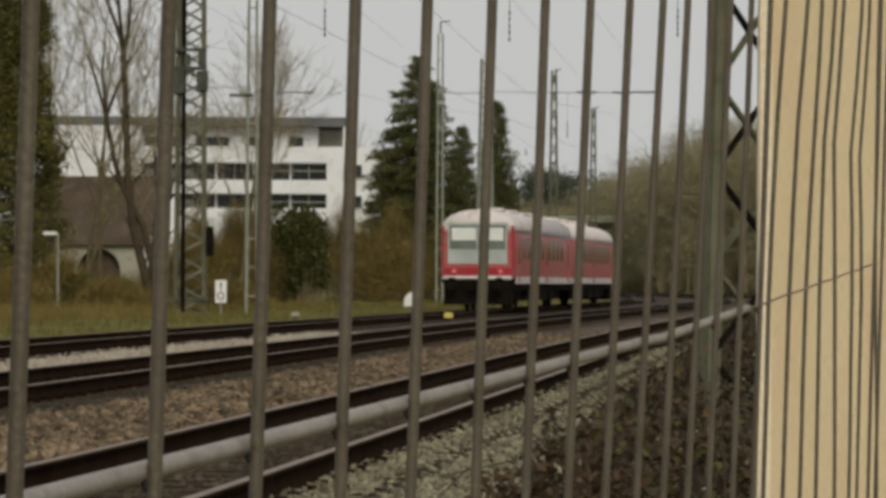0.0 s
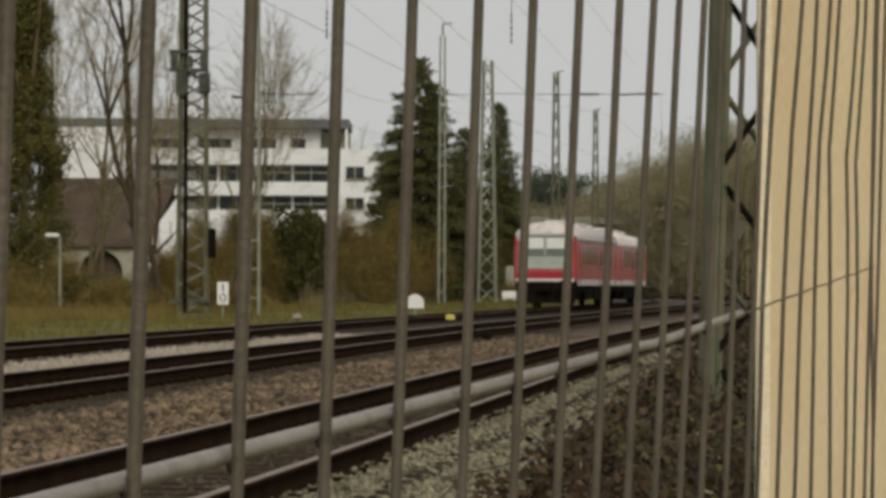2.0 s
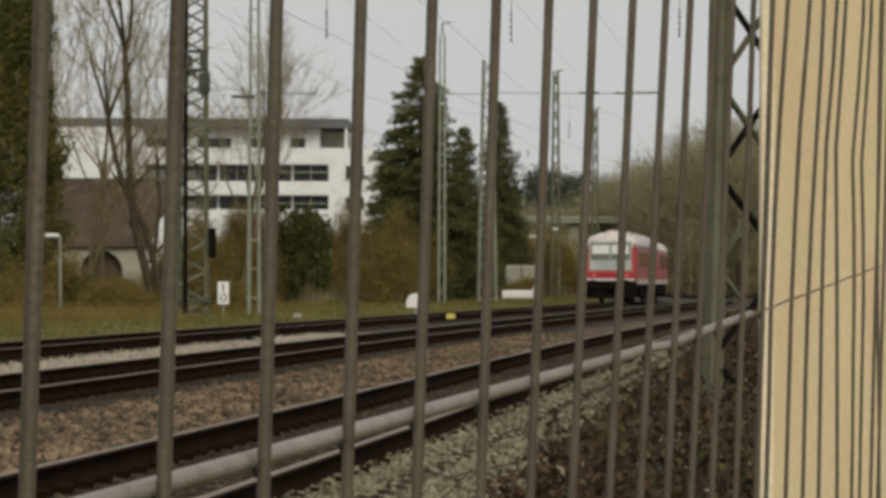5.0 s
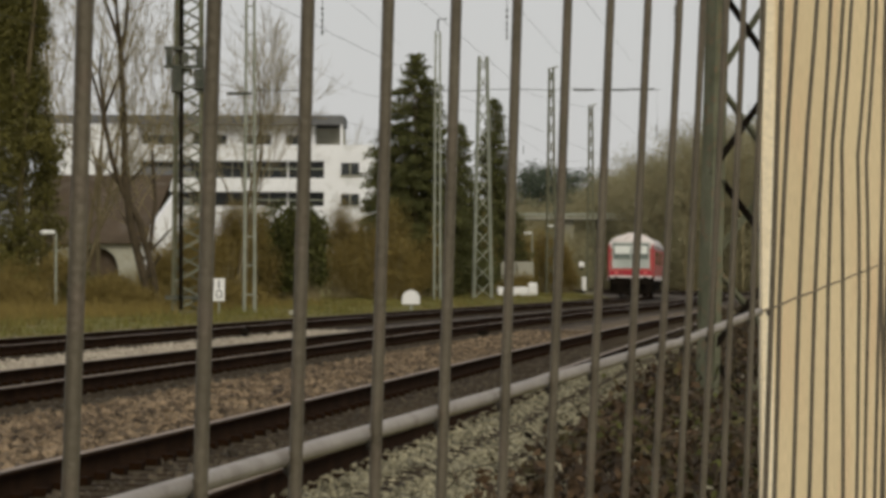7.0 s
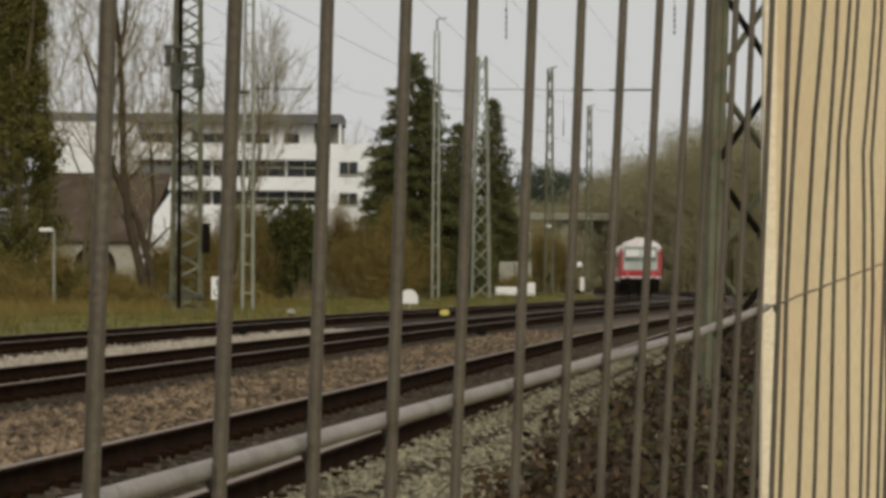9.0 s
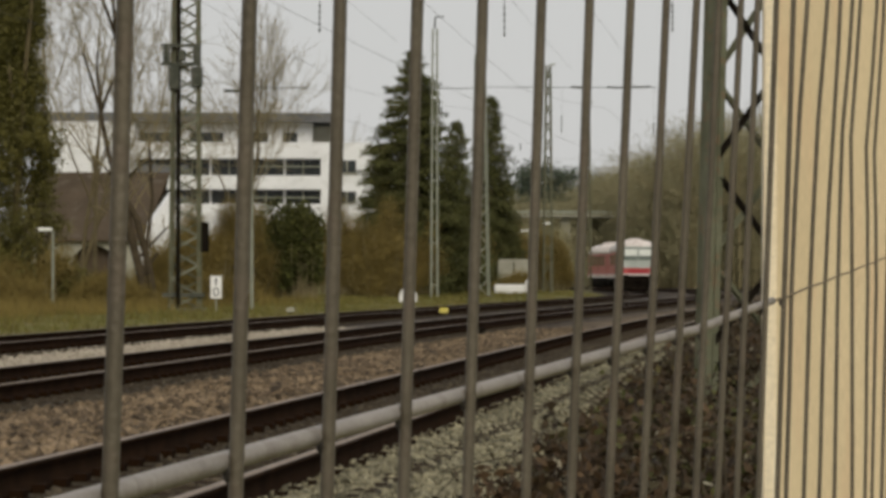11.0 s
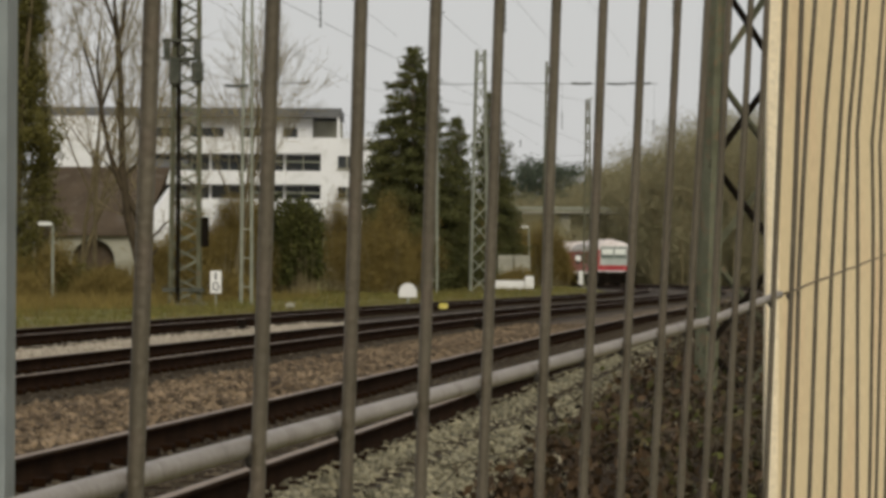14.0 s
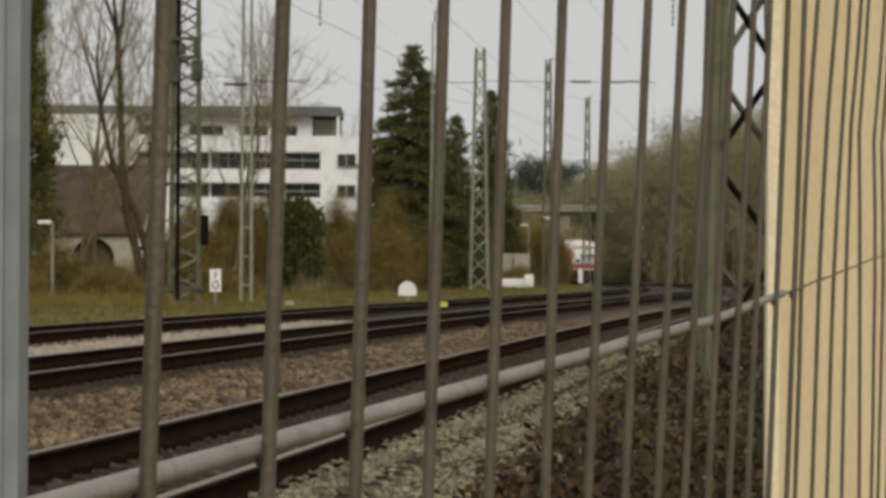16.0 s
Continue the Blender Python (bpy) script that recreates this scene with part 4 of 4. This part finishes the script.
bare_tree(31, place(170, 165), 15.0, 0.12, "leafless tree with fine brown twigs", 4, 0.02)
bare_tree(32, place(140, 190), 14.0, 0.14, "leafless tree with fine brown twigs", 3, -0.05, stems=2)


def leaning_tree():
    """Two stems that lean over together and then rise; every bend of a stem carries boughs."""
    rng = np.random.default_rng(33)
    y = 150.0
    o = place(268, y)
    t = thing("bare_tree", Matrix.Translation(o), "leafless tree with two leaning dark stems", "tree", "bare trees")
    segs = []
    for path, r in ((((262, 565), (247, 480), (226, 400), (214, 300), (211, 180), (206, 80)), 0.2), (((278, 565), (262, 470), (240, 385), (212, 335), (192, 280), (176, 200)), 0.16), (((250, 540), (258, 440), (268, 350), (262, 260)), 0.1)):
        pts = [np.array(at(u, v, y) - o) for u, v in path]
        n = len(pts)
        for i, (a, b) in enumerate(zip(pts, pts[1:])):
            ra, rb = r * (1 - 0.5 * i / n), r * (1 - 0.5 * (i + 1) / n)
            segs.append((a, b, ra, rb))
            if i > 0:
                for _ in range(2):
                    e = np.array([rng.choice((-1, 1)) * rng.uniform(0.3, 0.8), rng.normal(0, 0.3), 0.8])
                    grow(rng, a + (b - a) * rng.random(), e / np.linalg.norm(e), rng.uniform(1.2, 2.2), rb * 0.45, 3, segs)
        for dx in (-0.35, -0.05, 0.3):
            e = np.array([dx, rng.normal(0, 0.1), 1.0])
            grow(rng, pts[-1], e / np.linalg.norm(e), 2.6, rb * 0.8, 3, segs)
    big = [q for q in segs if q[2] > 0.055]
    thin = [(a, b, max(ra * 0.7, 0.009), max(rb * 0.7, 0.007)) for a, b, ra, rb in segs if ra <= 0.055]
    raw("trunk", *tubes(big, 7), M["bark_dark"], t, True)
    raw("crown", *tubes(thin, 3), M["twig"], t)


leaning_tree()
bare_tree(34, place(395, 170), 12.5, 0.12, "leafless tree with upright twigs", 4, 0.02, stems=2)
bare_tree(35, place(60, 175), 15.0, 0.16, "leafless tree with fine brown twigs", 4, 0.03)
bare_tree(36, place(540, 400), 18.5, 0.24, "pale bare tree behind the white building", 4)
bare_tree(37, place(600, 405), 17.0, 0.22, "pale bare tree behind the white building", 4)
bare_tree(38, place(330, 410), 18.0, 0.22, "pale bare tree behind the white building", 4)
for i, (px, y, w, h, material, label) in enumerate((
    (494, 185, 3.2, 5.0, "leaf", "dense dark green evergreen bush"),
    (532, 180, 2.0, 4.6, "leaf", "dense dark green evergreen bush"),
    (600, 200, 4.2, 5.3, "brown", "brown leafless thicket beside the line"),
    (655, 192, 3.6, 4.9, "brown", "brown leafless thicket beside the line"),
    (712, 198, 4.0, 5.2, "brown", "brown leafless thicket under a spruce"),
    (760, 215, 3.4, 4.6, "brown", "brown leafless thicket beside the line"),
    (815, 236, 3.6, 5.4, "brown", "brown leafless thicket beside the line"),
    (420, 180, 3.4, 5.2, "brown", "brown leafless thicket with some green"),
    (200, 160, 3.6, 1.15, "brown", "low dry brown brush in front of a house"),
    (120, 155, 3.2, 1.05, "brown", "low dry brown brush in grass"),
    (40, 148, 3.0, 2.2, "brown", "dry brown brush at the foot of an ivy tree"),
    (350, 170, 2.6, 3.4, "brown", "dry brown brush behind a mast"),
    (378, 176, 3.0, 4.8, "brown", "brown leafless thicket with upright stems"),
    (450, 192, 3.0, 5.4, "brown", "brown leafless thicket behind a pole"),
    (335, 215, 2.2, 4.4, "brown", "brown leafless thicket beside a gable"),
    (988, 258, 1.6, 3.9, "brown", "brown leafless thicket hiding the bend"),
    (960, 262, 2.8, 4.4, "brown", "brown leafless thicket hiding the bend"),
    (935, 268, 2.8, 5.0, "brown", "brown leafless thicket hiding the bend"),
    (905, 258, 2.6, 5.2, "brown", "brown leafless thicket hiding the bend"),
    (290, 222, 3.0, 1.5, "brown", "dry brown brush at the foot of a gable"),
    (95, 150, 3.0, 1.1, "brown", "low dry brown brush in grass"),
    (185, 146, 3.0, 0.9, "brown", "low dry brown brush in grass"),
    (10, 140, 2.6, 1.2, "brown", "low dry brown brush in grass"),
    (400, 155, 2.4, 1.0, "brown", "low dry brown brush in grass"),
    (900, 228.5, 2.2, 1.1, "brown", "small brown brush beside a cabinet"),
    (300, 200, 2.4, 3.6, "brown", "thin brown brush in front of a gable"),
    (470, 190, 2.4, 3.4, "brown", "brown leafless thicket beside the line"),
)):
    bush(50 + i, place(px, y), w, 2.4, h, material, label, n=800, size=0.09 if material == "leaf" else 0.13, per=14 if material == "leaf" else 30)


# woodland on the bend: many bare stems with fine twigs, too many to count
def woodland(name, spots, seed, material, label, per=60, size=0.13, ratio=0.07):
    rng = np.random.default_rng(seed)
    w = thing(name, Matrix(), label, "woodland", kind="stuff")
    segs, cs, sp = [], [], []
    for x, y, h, r in spots:
        m = 34
        z0 = ground_z(x, y)
        segs.append((np.array([x, y, z0 - 0.3]), np.array([x + rng.normal(0, 0.3), y, z0 + h * 0.85]), 0.1, 0.03))
        for _ in range(m):
            zz = z0 + h * rng.uniform(0.0, 0.8)
            q = np.array([x + rng.normal(0, r * 0.8), y + rng.normal(0, r * 0.6), min(zz + h * rng.uniform(0.05, 0.25), z0 + h)])
            segs.append((np.array([x, y, zz]), q, 0.04, 0.01))
            cs.append(q)
            sp.append(r * 0.34)
    raw("stems", *tubes(segs, 3), M["twig"], w)
    raw("twigs", *leaves(rng, cs, sp, per, size, 0.9, -0.7, ratio), M[material], w)


rw = np.random.default_rng(77)
spots = []
for y in np.arange(70, 330, 3.2):
    base, d = along(s_at(y), 0)
    for k in range(3):
        x = base.x + 15.5 + rw.uniform(0, 9) + (2 if y < 120 else 0)
        spots.append((x, y + rw.uniform(-1.5, 1.5), rw.uniform(3.6, 5.6), rw.uniform(1.2, 2.0)))
woodland("woodland_right", spots, 78, "wood", "dense leafless woodland on the outside of the bend", 36, 0.2)
# the wood that closes the view beyond the bend rises towards the outside
WOOD_TOP = ((1030, 322), (1055, 305), (1100, 288), (1150, 250), (1200, 216), (1250, 203), (1300, 196), (1400, 190), (1600, 190))
spots = []
while len(spots) < 420:
    px, y = rw.uniform(1030, 1500), rw.uniform(365, 440)
    x = (px - 784) / 6500 * y
    if across(x, y) < 13.5 and y < 400:
        continue
    top = np.interp(px, [q[0] for q in WOOD_TOP], [q[1] for q in WOOD_TOP])
    h = (1.1 + (485 - top) / 6500 * y) * rw.choice((0.55, 0.75, 0.9, 1.0, 1.0))
    spots.append((x, y, h + 0.3, rw.uniform(1.5, 2.4)))
for px in range(815, 1075, 4):
    y = rw.uniform(404, 440)
    spots.append(((px - 784) / 6500 * y, y, 1.4 + (485 - rw.uniform(345, 375)) / 6500 * y, 2.0))
for px in range(850, 1010, 4):
    y = rw.uniform(345, 388)
    spots.append(((px - 784) / 6500 * y, y, 1.4 + (485 - rw.uniform(392, 420)) / 6500 * y, 1.5))
woodland("woodland_far", spots, 79, "wood_hazy", "distant leafless olive-brown woodland", 44, 0.3)
spots = [((px - 784) / 6500 * 470, 470 + rw.uniform(-8, 8), h, 1.8) for px, h in [(900 + 9 * i, 11 + 4 * abs(math.sin(i * 1.7)) + (2 if 3 < i < 9 else 0)) for i in range(20)]]
woodland("pine_wood_far", spots, 80, "pine", "distant dark pine wood", 130, 0.16, 0.5)
spots = [(rw.uniform(-52, 3), rw.uniform(385, 420), rw.uniform(5, 9), rw.uniform(1.6, 2.6)) for _ in range(90)]
woodland("woodland_behind_building", spots, 81, "wood", "leafless trees behind the white building", 14, 0.2)


def blades(name, seed, count, y0, y1, d0, d1, height, material, label):
    rng = np.random.default_rng(seed)
    ys = y0 + (y1 - y0) * rng.random(count)
    ds = d0 + (d1 - d0) * rng.random(count) ** 0.8
    clump = 0.5 + 0.5 * np.sin(ys * 0.9 + 3 * np.sin(ds * 1.3)) * np.sin(ds * 2.1 + ys * 0.23)
    pts = np.array([[*along(s_at(y), d)[0]] for y, d in zip(ys[::12], ds[::12])])
    pts = np.repeat(pts, 12, 0)[:count] + np.column_stack([rng.normal(0, 0.3, count), rng.normal(0, 0.5, count), np.zeros(count)])
    pts[:, 2] = [ground_z(x, y) - 0.02 for x, y in pts[:, :2]]
    h = height * (0.3 + 0.9 * clump) * (0.4 + rng.random(count))
    th = rng.random(count) * 6.28
    side = np.column_stack([np.cos(th), np.sin(th), np.zeros(count)]) * 0.018
    tip = pts + np.column_stack([rng.normal(0, 0.3, count) * h, rng.normal(0, 0.3, count) * h, h])
    v = np.stack([pts - side, pts + side, tip], 1).reshape(-1, 3)
    tagged(raw(name, v, np.arange(3 * count).reshape(-1, 3), M[material]), label, "grass", kind="stuff")


blades("rough_grass", 91, 42000, 62, 250, -2.4, -16, 0.22, "straw", "rough tufts of dull green and straw-coloured grass")
blades("bank_grass", 93, 9000, 24, 37, 13.6, 16.5, 0.16, "straw", "short dull green grass at the foot of the fence")
blades("dry_weeds", 92, 26000, 100, 165, -10, -22, 0.5, "brown", "tall dry brown weeds on the bank")

# road bridge far down the line
def bridge():
    y = 395.0
    b = thing("road_bridge", Matrix(), "grey concrete road bridge over the line", "bridge")
    a, c = at(820, 380, y), at(1120, 369, y)
    bm = bmesh.new()
    box(bm, a.x, y, a.z, c.x, y + 6, a.z + 0.22)
    part("deck", bm, M["concrete"], b)
    bm = bmesh.new()
    box(bm, a.x, y, c.z - 0.28, c.x, y + 0.1, c.z)
    for k in range(30):
        x = a.x + (c.x - a.x) * k / 29
        box(bm, x - 0.05, y, a.z + 0.2, x + 0.05, y + 0.1, c.z - 0.2)
    part("railing", bm, M["steel"], b)
    for x in (at(880, 0, y).x, at(1000, 0, y).x):
        bm = bmesh.new()
        box(bm, x - 0.5, y + 1, -1, x + 0.5, y + 5, a.z)
        part("pier", bm, M["concrete"], b)


bridge()


# brambles and dry growth on the slope below the fence
BR0 = 11.8


def brambles():
    rng = np.random.default_rng(12)
    t = thing("brambles", Matrix(), "tangle of brambles with reddish brown and dull green leaves", "brambles", kind="stuff")
    cs, segs = [], []
    for _ in range(10000):
        y = 22 + 65 * rng.random() ** 1.4
        d = BR0 + 0.4 * rng.random() + 3.2 * rng.random() ** 1.2
        p_, _d = along(s_at(y), d)
        z0 = ground_z(p_.x, p_.y)
        if p_.x > 0.056 * p_.y and p_.y < 40 and rng.random() < 0.6:
            continue
        hgt = min(1.7 if y > 42 else 0.75, 0.1 + (d - BR0) * 0.5 + 0.012 * (y - 22)) * rng.uniform(0.4, 1.0)
        cs.append((p_.x, p_.y, z0 + hgt * rng.random()))
        if rng.random() < 0.08:
            a = np.array([p_.x, p_.y, z0])
            b = a + np.array([rng.normal(0, 0.35), rng.normal(0, 0.35), hgt * 1.3])
            c = b + np.array([rng.normal(0, 0.4), rng.normal(0, 0.4), -0.2])
            segs += [(a, b, 0.008, 0.006), (b, c, 0.006, 0.003)]
    raw("stems", *tubes(segs, 4), M["sleeper"], t)
    raw("leaves", *leaves(rng, cs, 0.13, 14, 0.038), M["bramble"], t)
    # sparse pale leaves vary the tangle and carry painted glints
    raw("pale_leaves", *leaves(rng, cs[::9], 0.16, 1, 0.04), M["pale_leaf"], t)
    low = [c for c in cs if c[0] > 1.2 and c[1] < 34]
    raw("green_leaves", *leaves(rng, low, 0.14, 3, 0.034), M["leaf"], t)


brambles()


# concrete cable trough half hidden in the growth
def trough():
    t = thing("cable_trough", Matrix.Translation((2.15, 29.5, -0.62)), "low dark concrete cable trough in the brambles", "cable trough")
    bm = bmesh.new()
    box(bm, -0.42, -0.2, 0.0, 0.75, 0.25, 0.035)
    bevel(bm, 0.01, 1)
    part("base", bm, M["shoulder"], t)
    bm = bmesh.new()
    box(bm, -0.45, -0.22, 0.22, 0.78, 0.28, 0.26)
    bevel(bm, 0.01, 1)
    part("lid", bm, M["shoulder"], t, "weathered concrete lid")
    for x in (-0.42, -0.02, 0.38, 0.7):
        bm = bmesh.new()
        box(bm, x, -0.19, 0.03, x + 0.05, 0.24, 0.22)
        part("divider", bm, M["sleeper"], t)
    # near-black sheet at the rear: shade within the openings, set as colour
    bm = bmesh.new()
    box(bm, -0.42, 0.2, 0.03, 0.75, 0.245, 0.225)
    part("back", bm, M["dark"], t)


trough()


# ---- overhead wires ----
def wire(name, pts, r, label):
    bm = bmesh.new()
    for a, b in zip(pts, pts[1:]):
        rod(bm, a, b, r, n=5)
    t = thing(name, Matrix(), label, "wire", "overhead wires")
    part("cable", bm, M["mast_dark"], t)


for key in ("far", "middle"):
    for z, sag in ((5.6, 0.0), (7.4, 0.9)):
        pts = []
        for s in range(40, 400, 8):
            p_, _d = along(s, OFF[key])
            pts.append((p_.x, p_.y, z - sag * (1 - abs(((s - 40) % 60) / 30 - 1))))
        wire("overhead_wire", pts, 0.0045, "thin dark overhead line wire")


def hang(px, py0, py1, y, r=0.07):
    a, b = at(px, py0, y), at(px, py1, y)
    t = thing("line_insulator", Matrix(), "dark hanging insulator of the overhead line", "insulator", "line insulators")
    bm = bmesh.new()
    rod(bm, a, b, r * 0.4, n=6)
    k = max(2, int((a.z - b.z) / 0.16))
    for i in range(k):
        c = a.lerp(b, (i + 0.5) / k)
        rod(bm, c - Vector((0, 0, 0.03)), c + Vector((0, 0, 0.03)), r, n=8)
    part("insulator", bm, M["mast_dark"], t)


for px, p0, p1 in ((563, 2, 55), (890, 4, 62), (1188, 0, 52)):
    hang(px, p0, p1, 103, 0.035)
    a = at(px, p0, 103)
    wire("drop_wire", [a, a + Vector((0, 0, 1.2))], 0.01, "thin dark drop wire of the overhead line")
for px, p0, p1, y in ((992, 200, 232, 220), (1155, 212, 236, 220), (919, 250, 264, 240), (932, 284, 298, 240)):
    hang(px, p0, p1, y, 0.045)
    if y == 220:
        wire("drop_wire", [at(px, p0, y), at(px, 150, y)], 0.006, "thin dark drop wire of the overhead line")
# thin rows are span wires, the short thick rows are insulators on them
for px0, px1, py, y, r in ((845, 1160, 150, 220, 0.02), (436, 545, 152, 140, 0.02), (766, 850, 152, 193, 0.02), (1008, 1044, 150, 220, 0.07), (1072, 1108, 150, 220, 0.06), (1110, 1150, 149, 220, 0.06), (395, 436, 158, 139, 0.06)):
    wire("cross_span_piece", [at(px0, py, y), at((px0 + px1) / 2, py + 1, y), at(px1, py, y)], r, "dark piece of a cross-span, wire and insulators alike")
for a, b in (((590, -20, 103), (700, 70, 150)), ((1020, -20, 103), (1110, 100, 190)), ((880, -30, 103), (1010, 120, 200))):
    wire("overhead_wire", [at(*a), at(*b)], 0.005, "thin dark overhead line wire")


# ---- what moves ----
def car_pose(s):
    a, _ = along(s - 7.55, 0)
    b, _ = along(s + 7.55, 0)
    return Matrix.Translation((a + b) / 2) @ Matrix.Rotation(math.atan2(-(b - a).x, (b - a).y), 4, "Z")


def motions():
    s_end = s_at(138.0)
    rear, lead = [], []
    for i in range(33):
        t = i * 0.5
        s = s_end + 12.05 * t
        rear.append((t, car_pose(s + 11.2)))
        lead.append((t, car_pose(s + 11.2 + 22.9)))
    walk(CAR_REAR, rear)
    walk(CAR_LEAD, lead)


motions()
